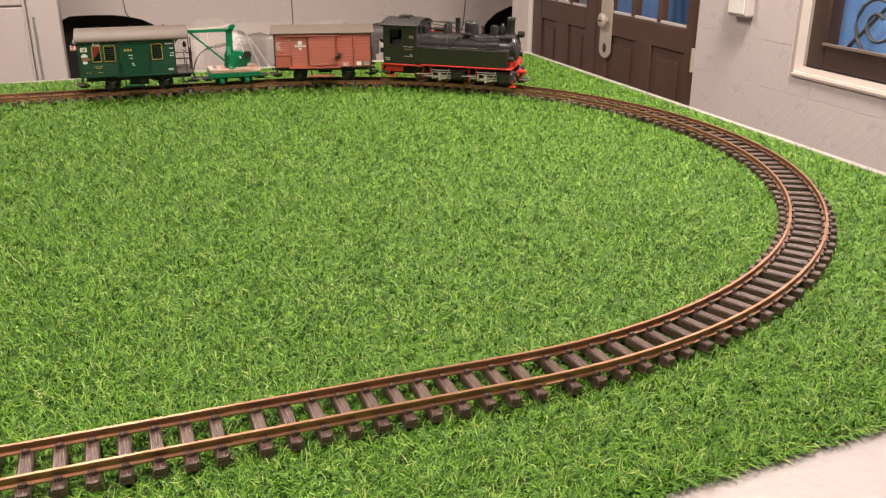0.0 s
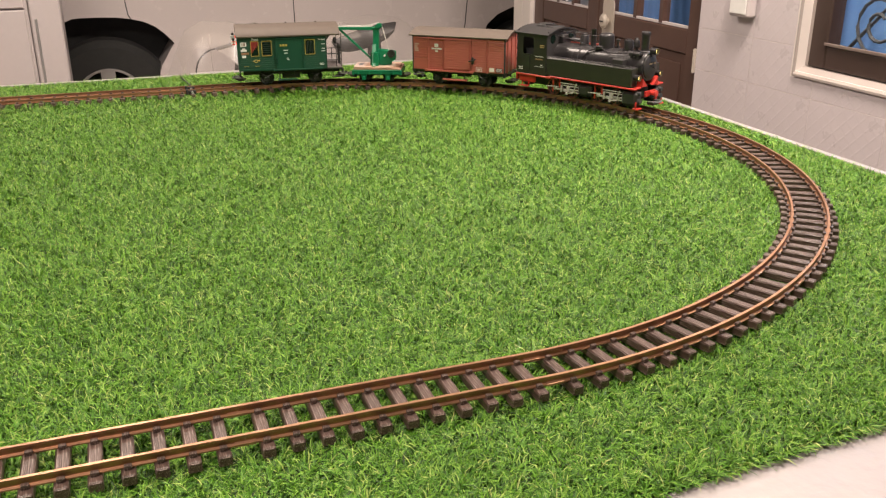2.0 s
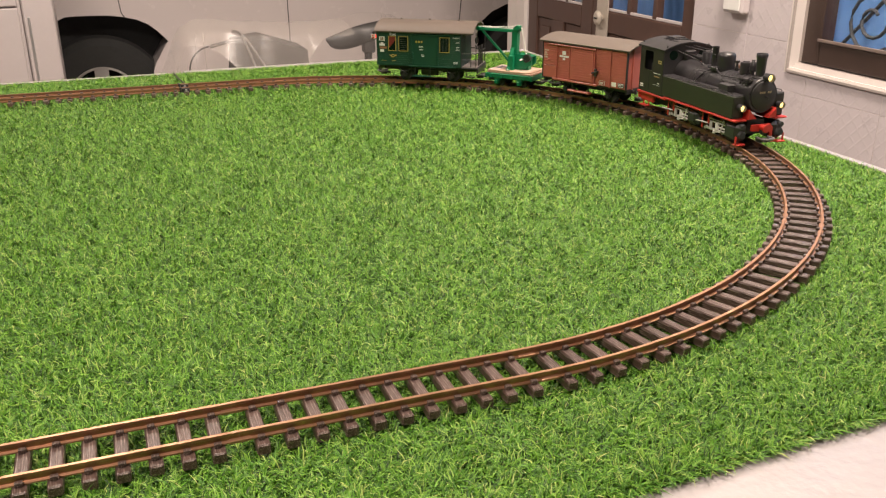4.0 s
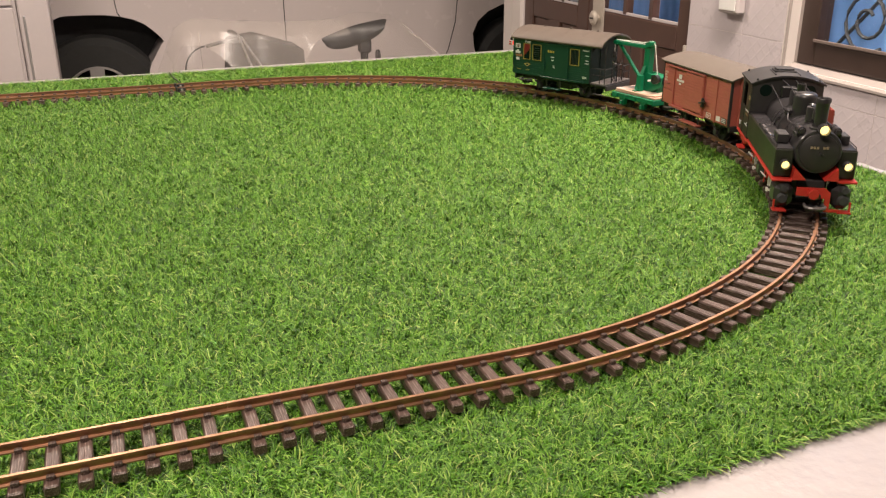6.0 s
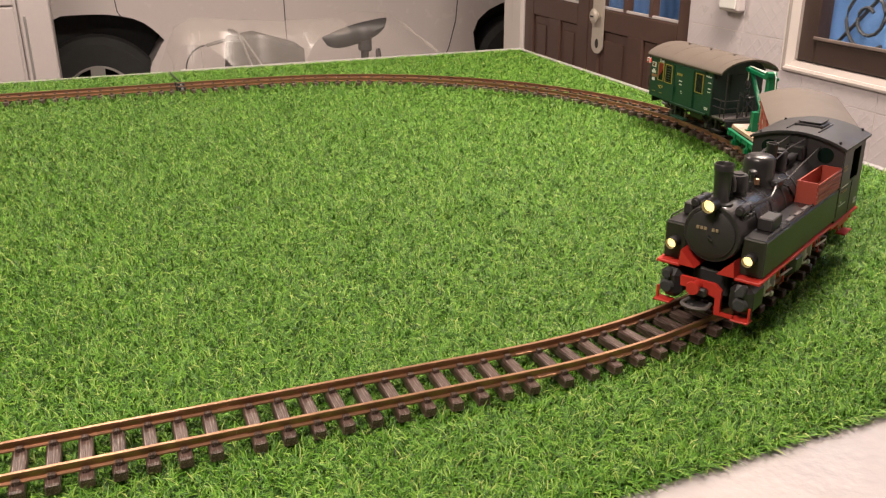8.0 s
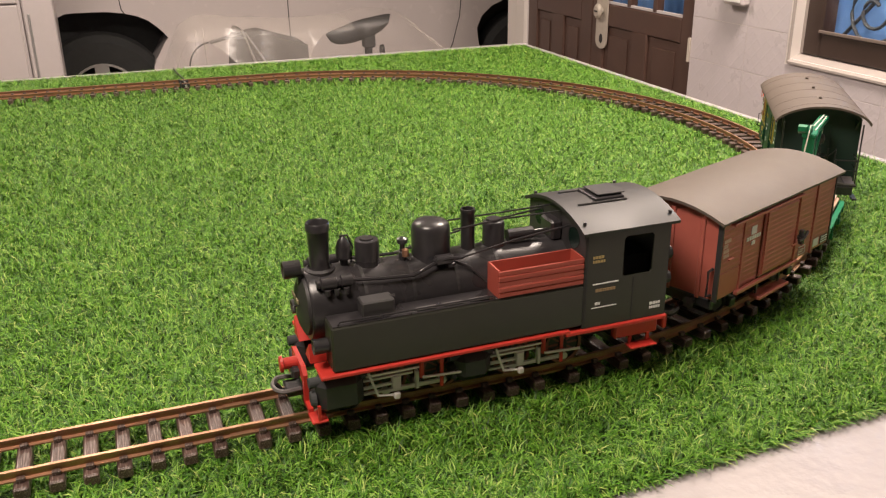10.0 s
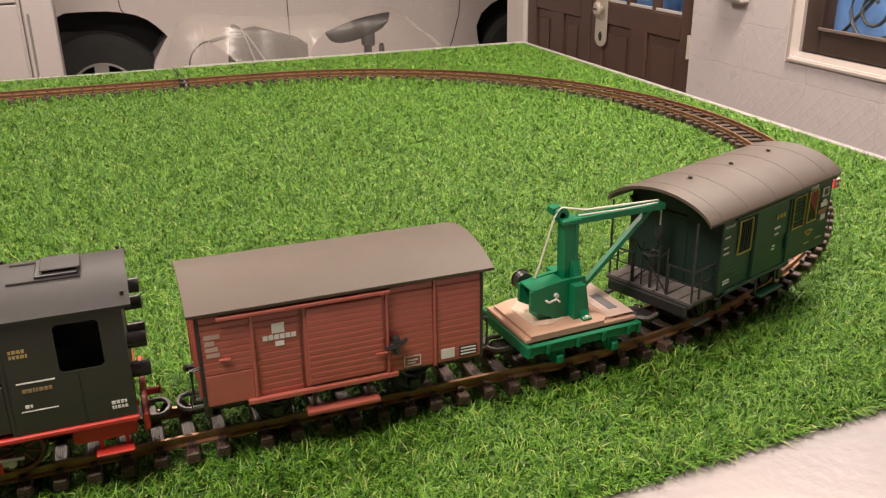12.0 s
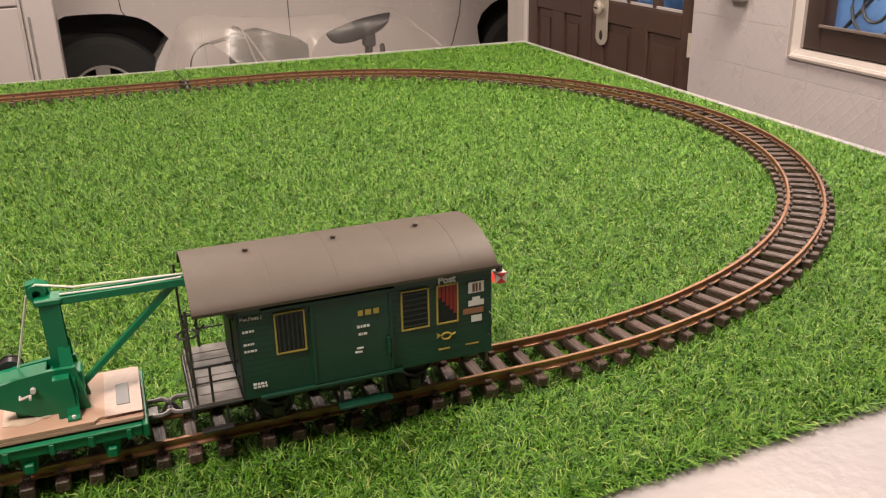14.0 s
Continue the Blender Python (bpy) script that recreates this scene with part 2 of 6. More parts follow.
def add_lathe(bm, profile, m=Matrix(), seg=24):
    """Turns (radius, height) pairs round z, then applies m."""
    rings = []
    for r, h in profile:
        if r < 1e-6:
            rings.append([bm.verts.new(m @ Vector((0, 0, h)))])
        else:
            rings.append([bm.verts.new(m @ Vector((r * math.cos(2 * math.pi * i / seg), r * math.sin(2 * math.pi * i / seg), h))) for i in range(seg)])
    for p, q in zip(rings, rings[1:]):
        for i in range(seg):
            j = (i + 1) % seg
            vs = [p[i % len(p)], p[j % len(p)], q[j % len(q)], q[i % len(q)]]
            vs = [v for k, v in enumerate(vs) if v not in vs[:k]]
            if len(vs) > 2:
                bm.faces.new(vs)
    return bm


def lathe(profile, m=Matrix(), seg=24):
    return add_lathe(bmesh.new(), profile, m, seg)


def prism(outline, axis, a, b, bm=None):
    """Extrudes a closed outline of pairs along axis ('x', 'y' or 'z') from a to b."""
    bm = bm or bmesh.new()

    def at(p, d):
        return {"x": (d, p[0], p[1]), "y": (p[0], d, p[1]), "z": (p[0], p[1], d)}[axis]
    lo = [bm.verts.new(at(p, a)) for p in outline]
    hi = [bm.verts.new(at(p, b)) for p in outline]
    n = len(outline)
    bm.faces.new(lo)
    bm.faces.new(hi)
    for i in range(n):
        bm.faces.new((lo[i], lo[(i + 1) % n], hi[(i + 1) % n], hi[i]))
    return bm


def tube(points, r, seg=6):
    """A round tube through points."""
    bm = bmesh.new()
    pts = [Vector(p) for p in points]
    rings = []
    for i, p in enumerate(pts):
        d = (pts[min(i + 1, len(pts) - 1)] - pts[max(i - 1, 0)]).normalized()
        q = d.to_track_quat("Z", "Y")
        rings.append([bm.verts.new(p + q @ Vector((r * math.cos(2 * math.pi * k / seg), r * math.sin(2 * math.pi * k / seg), 0))) for k in range(seg)])
    for p, q in zip(rings, rings[1:]):
        for k in range(seg):
            bm.faces.new((p[k], p[(k + 1) % seg], q[(k + 1) % seg], q[k]))
    bm.faces.new(rings[0])
    bm.faces.new(rings[-1])
    return bm


def thing(name, label, category, m=Matrix(), group="", kind=""):
    ob = new(name)
    ob.empty_display_size = 0.05
    ob.matrix_world = m
    return tagged(ob, label, category, group, kind)


# ---- setting: carport beside a house ----
FLOOR_Z, CEIL_Z, WALL_X = -0.90, 1.80, 1.42
floor = tagged(part("floor", box(-3.6, 4.2, -3.6, 6.2, FLOOR_Z - 0.1, FLOOR_Z), FLOORTILE), "beige tiled carport floor", "floor", kind="structure")
ceiling = tagged(part("ceiling", box(-3.6, 4.2, -3.6, 6.2, CEIL_Z, CEIL_Z + 0.1), WALLPAINT), "plain white carport ceiling", "ceiling", kind="structure")
# South and west walls are unseen, added dark to hold down reflections and bounce.
for nm, b in (("wall_south", (-3.6, 4.2, -3.7, -3.6)), ("wall_west", (-3.7, -3.6, -3.6, 6.2)), ("wall_north", (-3.6, 4.2, 6.2, 6.3)), ("wall_far_east", (4.2, 4.3, 2.28, 6.2))):
    open_side = nm in ("wall_south", "wall_west")
    tagged(part(nm, box(*b, FLOOR_Z, CEIL_Z), NIGHT if open_side else WALLPAINT), "unseen dark wall standing in for the evening outside" if open_side else "plain white painted wall", "wall", kind="structure")
# House wall with a double door and a window.
DOOR_Y0, DOOR_Y1, DOOR_TOP = 0.965, 2.20, 1.15
WIN_Y0, WIN_Y1, WIN_Z0, WIN_Z1 = -0.65, 0.513, -0.010, 1.2
T = 0.16
bm = bmesh.new()
for b in ((-3.6, WIN_Y0, FLOOR_Z, CEIL_Z), (WIN_Y1, DOOR_Y0, FLOOR_Z, CEIL_Z), (WIN_Y0, WIN_Y1, FLOOR_Z, WIN_Z0), (WIN_Y0, WIN_Y1, WIN_Z1, CEIL_Z), (DOOR_Y0, DOOR_Y1, DOOR_TOP, CEIL_Z), (DOOR_Y1, 2.28, FLOOR_Z, CEIL_Z)):
    add_box(bm, WALL_X, WALL_X + T, *b)
wall_east = tagged(part("wall_east", bm, WALLPAINT), "white house wall with embossed diamond tiles", "wall", kind="structure")
tagged(part("wall_return", box(WALL_X, 4.2, 2.282, 2.37, FLOOR_Z, CEIL_Z), WALLPAINT), "white painted house wall", "wall", kind="structure")


def glow_panel(name, deep, y0, y1, z0, z1):
    """Self-glowing blue panel behind an opening, in place of a lit room."""
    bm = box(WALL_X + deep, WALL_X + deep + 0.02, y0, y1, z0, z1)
    tagged(part(name, bm, BLUEGLOW), "glowing blue panel standing in for the room behind the glass", "backdrop", kind="structure")


glow_panel("backdrop_window", 0.125, WIN_Y0 + 0.002, WIN_Y1 - 0.002, WIN_Z0 + 0.002, WIN_Z1 - 0.002)
glow_panel("backdrop_door", 0.45, DOOR_Y0 - 0.2, 2.2, -0.15, DOOR_TOP + 0.2)
bm = bmesh.new()
for b in ((-1.2, 2.34, CEIL_Z - 0.3, CEIL_Z - 0.28), (-1.2, 2.34, -0.5, -0.48)):
    add_box(bm, WALL_X + T + 0.004, WALL_X + 0.6, *b)
tagged(part("wall_inner_room", bm, WALLPAINT), "plain inner room shelf of wall", "wall", kind="structure")

for nm, b in (("wall_inner_east", (3.2, 3.3, -3.6, 2.36)), ("wall_inner_south", (WALL_X + T, 3.2, -3.7, -3.6))):
    tagged(part(nm, box(*b, FLOOR_Z, CEIL_Z), WALLPAINT), "plain inner wall of the house", "wall", kind="structure")

# Window: white reveal trim, brown frame, glass panes, scrolled iron grille.
win = thing("window_1", "dark brown wooden window with scrolled iron grille", "window", kind="structure")
bm = bmesh.new()
add_box(bm, WALL_X - 0.007, WALL_X + 0.05, WIN_Y1 + 0.001, WIN_Y1 + 0.007, WIN_Z0 - 0.014, WIN_Z1, 0.004)
add_box(bm, WALL_X - 0.007, WALL_X + 0.05, WIN_Y0 - 0.007, WIN_Y0 - 0.001, WIN_Z0 - 0.014, WIN_Z1, 0.004)
REVEAL = mat("cream_white_reveal", (0.35, 0.31, 0.29), 0.4, vary=0.06, scale=30)
part("window_trim", bm, REVEAL, win, "white plaster reveal trim")
part("window_sill", prism([(WALL_X - 0.008, WIN_Z0 - 0.012), (WALL_X + 0.06, WIN_Z0 - 0.012), (WALL_X + 0.06, WIN_Z0 + 0.012), (WALL_X + 0.03, WIN_Z0 + 0.012), (WALL_X - 0.008, WIN_Z0 - 0.006)], "y", WIN_Y0 - 0.0015, WIN_Y1 + 0.0008), REVEAL, win, "white window sill")
bm = bmesh.new()
fx0, fx1 = WALL_X + 0.026, WALL_X + 0.075
for b in ((WIN_Y1 - 0.074, WIN_Y1 - 0.012, WIN_Z0 + 0.014, WIN_Z1), (WIN_Y0, WIN_Y0 + 0.075, WIN_Z0 + 0.014, WIN_Z1), (-0.02, 0.055, WIN_Z0 + 0.014, WIN_Z1)):
    add_box(bm, fx0, fx1, *b, 0.004)
for b in ((WIN_Y0 + 0.075, -0.02, WIN_Z0 + 0.014, WIN_Z0 + 0.076), (0.055, WIN_Y1 - 0.074, WIN_Z0 + 0.014, WIN_Z0 + 0.076)):
    add_box(bm, fx0, fx1 - 0.003, *b, 0.004)
# Door wood again, its colour darkened to offset the close lamp.
WINWOOD = mat("window_wood_toned_down", (0.04, 0.024, 0.019), 0.45, vary=0.25, scale=14, bump=0.12, bump_scale=60)
part("window_frame", bm, WINWOOD, win)
part("window_reveal", box(WALL_X + 0.03, WALL_X + 0.07, WIN_Y1 - 0.0115, WIN_Y1 - 0.0005, WIN_Z0 + 0.013, WIN_Z1), REVEAL, win, "white plaster reveal")
BEAD = mat("worn_brown_bead", (0.15, 0.115, 0.1), 0.5)
for a, b in ((WIN_Y0 + 0.07, -0.018), (0.05, WIN_Y1 - 0.065)):
    pane = part("pane", box(WALL_X + 0.05, WALL_X + 0.054, a, b, WIN_Z0 + 0.07, WIN_Z1 - 0.01), GLASS, win)
    pane.visible_shadow = False
    n = 0
    for cy in (a + (b - a) * 0.28, a + (b - a) * 0.72):
        for cz, rr in ((0.13, 0.085), (0.28, 0.09), (0.46, 0.1), (0.66, 0.1)):
            pts = [(WALL_X + 0.09, cy + (rr * (1 - k / 34)) * math.cos(k * 0.42 + n), cz + rr * (1 - k / 34) * math.sin(k * 0.42 + n)) for k in range(27)]
            part("grille_scroll", tube(pts, 0.0048), BLACK_MATT, win)
            n += 1
    part("glazing_bead", box(fx0 - 0.006, fx0, a + 0.004, b - 0.004, WIN_Z0 + 0.0765, WIN_Z0 + 0.084, 0.001), BEAD, win, "pale worn glazing bead")
    for k in (-1, 1):
        part("grille_bar", tube([(WALL_X + 0.096, (a + b) / 2 - k * 0.19, WIN_Z0 + 0.06), (WALL_X + 0.096, (a + b) / 2 + k * 0.19, WIN_Z0 + 0.46)], 0.005), BLACK_MATT, win)
    part("grille_bar", tube([(WALL_X + 0.09, (a + b) / 2, WIN_Z0 + 0.06), (WALL_X + 0.09, (a + b) / 2, WIN_Z1)], 0.0042), BLACK_MATT, win)

# Double door.
door = thing("door_1", "dark brown panelled double door with small glass panes", "door", kind="structure")
mid = 1.635
dx = WALL_X + 0.02
for y0, y1 in ((DOOR_Y0 + 0.004, mid - 0.002), (mid + 0.002, DOOR_Y1 - 0.004)):
    leaf = part("door_leaf", bmesh.new(), DOORWOOD, door)
    bm = bmesh.new()
    w = y1 - y0
    st = 0.085
    add_box(bm, dx, dx + 0.04, y0, y0 + st, FLOOR_Z + 0.01, DOOR_TOP - 0.01, 0.004)
    add_box(bm, dx, dx + 0.04, y1 - st, y1, FLOOR_Z + 0.01, DOOR_TOP - 0.01, 0.004)
    ym = (y0 + y1) / 2
    add_box(bm, dx, dx + 0.04, ym - 0.05, ym + 0.05, FLOOR_Z + 0.01, -0.04, 0.004)
    for z0, z1 in ((FLOOR_Z + 0.01, FLOOR_Z + 0.2), (-0.045, 0.035), (DOOR_TOP - 0.12, DOOR_TOP - 0.01)):
        add_box(bm, dx + 0.001, dx + 0.039, y0 + st, y1 - st, z0, z1, 0.004)
    bm2 = leaf.data
    bmesh.ops.recalc_face_normals(bm, faces=bm.faces)
    bm.to_mesh(bm2)
    bm.free()
    for a, b in ((y0 + st, ym - 0.05), (ym + 0.05, y1 - st)):
        pan = part("door_panel", box(dx + 0.009, dx + 0.03, a + 0.001, b - 0.001, FLOOR_Z + 0.2, -0.046, 0.003), DOORWOOD, leaf)
        part("panel_field", box(dx + 0.005, dx + 0.0088, a + 0.03, b - 0.03, FLOOR_Z + 0.23, -0.078, 0.0028), DOORWOOD, pan)
    gy0, gy1 = y0 + st, y1 - st
    for i in range(3):
        a, b = gy0 + (gy1 - gy0) * i / 3, gy0 + (gy1 - gy0) * (i + 1) / 3
        pane = part("pane", box(dx + 0.018, dx + 0.022, a + 0.012, b - 0.012, 0.04, DOOR_TOP - 0.125), GLASS, leaf)
        pane.visible_shadow = False
    part("glazing_bead", box(dx + 0.004, dx + 0.012, gy0 + 0.002, gy1 - 0.002, 0.0362, 0.046, 0.001), PILLAR, leaf, "pale glazing bead")
    for u in (1 / 3, 2 / 3):
        gy = gy0 + (gy1 - gy0) * u
        part("glazing_bar", box(dx + 0.003, dx + 0.034, gy - 0.013, gy + 0.013, 0.036, DOOR_TOP - 0.121, 0.003), DOORWOOD, leaf)
LOCK_Y, LOCK_W, LOCK_Z = 1.554, 0.04, -0.132
ends_z = [(LOCK_Y + LOCK_W * math.cos(a), LOCK_Z + 0.03 + 0.03 * math.sin(a)) for a in np.linspace(math.pi, 2 * math.pi, 9)]
ends_z += [(LOCK_Y + LOCK_W * math.cos(a), LOCK_Z + 0.2 + 0.03 * math.sin(a)) for a in np.linspace(0, math.pi, 9)]
lock = part("lock_plate", prism(ends_z, "x", dx - 0.005, dx - 0.0005), PLATE, door, "worn steel lock plate with rounded ends")
knob = part("knob", lathe([(0.0, 0.0), (0.012, 0.0), (0.012, 0.01), (0.026, 0.014), (0.028, 0.02), (0.018, 0.027), (0, 0.028)], Matrix.Translation((dx - 0.005, LOCK_Y, 0.008)) @ pose(0, 0, 0, 0, -90, 0)), PLATE, lock, "round steel door knob")
part("knob_slot", box(dx - 0.0342, dx - 0.033, LOCK_Y - 0.012, LOCK_Y + 0.012, 0.008 - 0.003, 0.008 + 0.003), BLACK_MATT, knob, "dark slot across the knob")
key = Matrix.Translation((dx - 0.0051, LOCK_Y, -0.094)) @ Matrix.Diagonal((1, 1, 1.5, 1)) @ pose(0, 0, 0, 0, -90, 0)
part("keyhole", lathe([(0, 0), (0.012, 0), (0.011, 0.0015), (0, 0.0015)], key), BLACK_MATT, lock, "dark oval keyhole")
part("hinge", tube([(WALL_X - 0.004, DOOR_Y0 + 0.004, -0.089), (WALL_X - 0.004, DOOR_Y0 + 0.004, -0.014)], 0.006), PLATE, door, "steel hinge barrel")
part("door_frame", box(WALL_X + 0.016, WALL_X + 0.1, DOOR_Y1 - 0.003, DOOR_Y1 + 0.05, FLOOR_Z, DOOR_TOP + 0.05, 0.004), PILLAR, door, "white door jamb")
# Socket box on the wall.
sock = thing("wall_socket", "white plastic socket box on tiled wall", "socket", Matrix.Translation((WALL_X - 0.004, 0.74, 0.166)))
part("body", box(-0.03, 0.0, -0.045, 0.045, -0.055, 0.055, 0.006), PILLAR, sock)
part("plate", box(-0.034, -0.03, -0.036, 0.036, -0.046, 0.046, 0.0015), WHITEPRINT, sock)

# White pillar and cabinet that stand before the car.
pil = tagged(part("pillar", box(-0.6235, -0.5075, 2.5, 2.7, FLOOR_Z, CEIL_Z, 0.006), PILLAR), "white square pillar with a narrow grey strip", "pillar", kind="structure")
part("strip", box(-0.607, -0.598, 2.494, 2.5, FLOOR_Z + 0.2, 0.0, 0.002), ALLOY, pil, "narrow grey metal strip")
cabinet = thing("cabinet", "white panelled cabinet beside the pillar", "cabinet", pose(-1.05, 2.48, FLOOR_Z))
part("body", box(-0.4, 0.423, 0.03, 0.4, 0.0, 1.9, 0.006), PILLAR, cabinet)
part("door", box(-0.39, 0.413, 0.012, 0.029, 0.04, 0.935, 0.004), PILLAR, cabinet)
part("drawer", box(-0.39, 0.413, 0.012, 0.029, 0.942, 1.88, 0.004), PILLAR, cabinet)


FRONT_ARCH = [(-0.44, 0.25), (-0.44, 0.45), (-0.425, 0.58), (-0.37, 0.68), (-0.138, 0.781), (-0.09, 0.783), (-0.009, 0.783), (0.073, 0.78), (0.141, 0.77), (0.208, 0.753), (0.261, 0.727), (0.3, 0.694), (0.332, 0.66), (0.352, 0.635), (0.332, 0.61), (0.313, 0.579), (0.295, 0.55), (0.277, 0.522), (0.263, 0.484), (0.24300000000000002, 0.25)]
ARCH = [(-0.29, 0.25), (-0.31, 0.38), (-0.345, 0.50), (-0.355, 0.585), (-0.325, 0.655), (-0.26, 0.71), (-0.17, 0.747), (-0.08, 0.762), (0.02, 0.765),
        (0.11, 0.753), (0.2, 0.722), (0.285, 0.675), (0.345, 0.61), (0.325, 0.55), (0.295, 0.48), (0.275, 0.38), (0.265, 0.25)]


def car():
    """White car seen from its side, parked across the carport."""
    c = thing("car", "white car parked behind the table", "car", pose(0, 3.55, FLOOR_Z))
    x0, x1 = -1.15, 3.25
    f, r, ra = -0.37, 2.12, 0.365

    def side(z):
        return 0.0 + 0.10 * max(0, z - 0.75) ** 1.2 + (0.05 if z < 0.3 else 0)
    # Side outline with both arches cut out.
    out = [(x0 + 0.1, 0.25)]
    for cx, outline in ((f, FRONT_ARCH), (r, ARCH)):
        out += [(cx + k * (1.0 if cx == f else 1.02), z) for k, z in outline]
    out += [(x1 - 0.1, 0.25), (x1, 0.5), (x1, 0.85), (x1 - 0.15, 1.0), (x0 + 0.6, 1.0), (x0 + 0.1, 0.88), (x0, 0.6)]
    part("body", prism(out, "y", 0.0, 1.7), CARWHITE, c)
    cab = prism([(x0 + 1.0, 1.0), (x0 + 1.7, 1.5), (x1 - 0.9, 1.52), (x1 - 0.3, 1.0)], "y", 0.14, 1.56)
    part("roof", cab, CARWHITE, c)
    for a, b in ((0.3, 0.95), (1.05, 1.85)):
        part("side_window", box(a, b, 0.132, 0.139, 1.06, 1.42, 0.003), DARKPANE, c, "dark side glass")
    for cx in (f, r):
        part("arch_liner", box(cx - 0.46, cx + 0.56, 0.26, 0.29, 0.2, 0.85), LINER, c, "black wheel arch liner")
        m = Matrix.Translation((cx, 0.14, 0.335)) @ pose(0, 0, 0, 90, 0, 0)
        w = part("wheel", lathe([(0.16, -0.10), (0.29, -0.10), (0.325, -0.07), (0.335, 0), (0.325, 0.07), (0.29, 0.1), (0.182, 0.1), (0.175, 0.08), (0.16, -0.1)], m, 40), TYRE, c, "black rubber tyre", True)
        bm = lathe([(0.172, 0.085), (0.18, 0.096), (0.168, 0.096), (0.16, 0.05), (0.172, 0.085)], m, 40)
        add_lathe(bm, [(0, 0.09), (0.05, 0.09), (0.06, 0.05), (0, 0.05)], m, 20)
        for k in range(5):
            a = math.radians(90 + 72 * k)
            add_box(bm, -0.03, 0.03, 0.04, 0.17, 0.06, 0.088, 0.006, m @ pose(0, 0, 0, 0, 0, math.degrees(a) - 90))
        part("rim", bm, ALLOY, w, "five-spoke alloy rim")
    # Door gaps and sill.
    for pts in (((-0.255, 0.99), (-0.235, 0.79), (-0.22, 0.765)), ((0.63, 0.99), (0.635, 0.5), (0.65, 0.32)), ((1.665, 0.99), (1.66, 0.82), (1.645, 0.66), (1.6, 0.5), (1.5, 0.32))):
        part("door_gap", tube([(x, 0.0, z) for x, z in pts], 0.003, 5), LINER, c)
    part("door_handle", box(0.36, 0.52, -0.03, 0.0, 0.86, 0.885, 0.008), CARWHITE, c)
    part("sill", box(f + ra + 0.02, r - ra - 0.02, -0.012, 0.05, 0.24, 0.34, 0.01), LINER, c, "black sill trim")
    return c


car()


def bicycle():
    """Folding bicycle, parked under a clear plastic sheet."""
    b = thing("bicycle", "folding bicycle with black saddle under plastic", "bicycle", pose(0.27, 2.0, FLOOR_Z))
    for cx in (-0.30, 0.47):
        w = part("wheel", lathe([(0.235, -0.018), (0.255, 0), (0.235, 0.018), (0.215, 0), (0.235, -0.018)], Matrix.Translation((cx, 0, 0.256)) @ pose(0, 0, 0, 90, 0, 0), 36), TYRE, b)
        bm = bmesh.new()
        for k in range(12):
            a = k * math.pi / 6
            add_rod(bm, (cx, 0, 0.256), (cx + 0.22 * math.cos(a), 0, 0.256 + 0.22 * math.sin(a)), 0.0015, seg=5)
        part("spokes", bm, ALLOY, w)
    part("frame", tube([(-0.30, 0, 0.27), (-0.2, 0, 0.5), (0.05, 0, 0.36), (0.38, 0, 0.42), (0.47, 0, 0.27)], 0.018), BLACK, b)
    part("seat_post", rod((0.37, 0, 0.36), (0.375, 0, 0.8), 0.016), BLACK_MATT, b)
    # Saddle: long tapered nose, wide rear.
    bm = bmesh.new()
    rings = []
    for i in range(15):
        u = i / 14
        x = 0.205 + 0.26 * u
        half = 0.016 + 0.062 * max(0, (u - 0.3) / 0.7) ** 1.4
        top = 0.824 + 0.062 * u + 0.012 * math.sin(math.pi * u)
        th = 0.05 + 0.03 * math.sin(math.pi * u)
        ease = max(0.16, (1 - abs(2 * u - 1) ** 5) ** 0.5)
        half, th = half * ease, th * ease
        rings.append([bm.verts.new((x, half * math.cos(a), top - th / 2 + th / 2 * math.sin(a))) for a in np.linspace(0, 2 * math.pi, 13)[:-1]])
    for p, q in zip(rings, rings[1:]):
        for k in range(12):
            bm.faces.new((p[k], p[(k + 1) % 12], q[(k + 1) % 12], q[k]))
    bm.faces.new(rings[0])
    bm.faces.new(rings[-1])
    part("saddle", bm, mat("dark_grey_saddle", (0.014, 0.014, 0.016), 0.5), b, "dark grey padded saddle", True)
    part("saddle_clamp", box(0.352, 0.4, -0.02, 0.02, 0.76, 0.825, 0.006), BLACK_MATT, b)
    part("rear_reflector", lathe([(0, 0), (0.022, 0.0), (0.024, 0.01), (0, 0.016)], Matrix.Translation((0.425, 0, 0.745)) @ pose(0, 0, 0, 0, 90, 0), 16), BLACK, b, "dark round rear light")
    part("stem", rod((-0.13, 0.05, 0.5), (-0.12, 0.05, 0.84), 0.012), BLACK, b)
    part("handlebar", tube([(-0.12, -0.06, 0.845), (-0.12, 0.0, 0.848), (-0.12, 0.1, 0.848), (-0.12, 0.2, 0.84)], 0.01), BLACK, b)
    part("brake_lever", tube([(-0.12, -0.05, 0.848), (-0.17, -0.08, 0.845), (-0.245, -0.09, 0.83)], 0.007), BLACK, b)
    part("brake_cable", tube([(-0.24 - 0.085 * math.sin(a), -0.08, 0.74 + 0.09 * math.cos(a)) for a in np.linspace(0.1, 2.4, 12)], 0.003), BLACK, b)
    bag = prism([(-0.17, 0.66), (-0.15, 0.835), (-0.05, 0.85), (0.11, 0.8), (0.115, 0.67)], "y", -0.1, 0.1)
    part("front_bag", bag, mat("dark_grey_bag_cloth", (0.011, 0.011, 0.013), 0.75, bump=0.2), b, "dark grey carrier bag")
    for a, c in (((-0.13, -0.106, 0.87), (-0.06, -0.106, 0.66)), ((-0.12, -0.106, 0.86), (0.0, -0.106, 0.66))):
        part("stay", rod(a, c, 0.004), ALLOY, b)
    return b


bicycle()


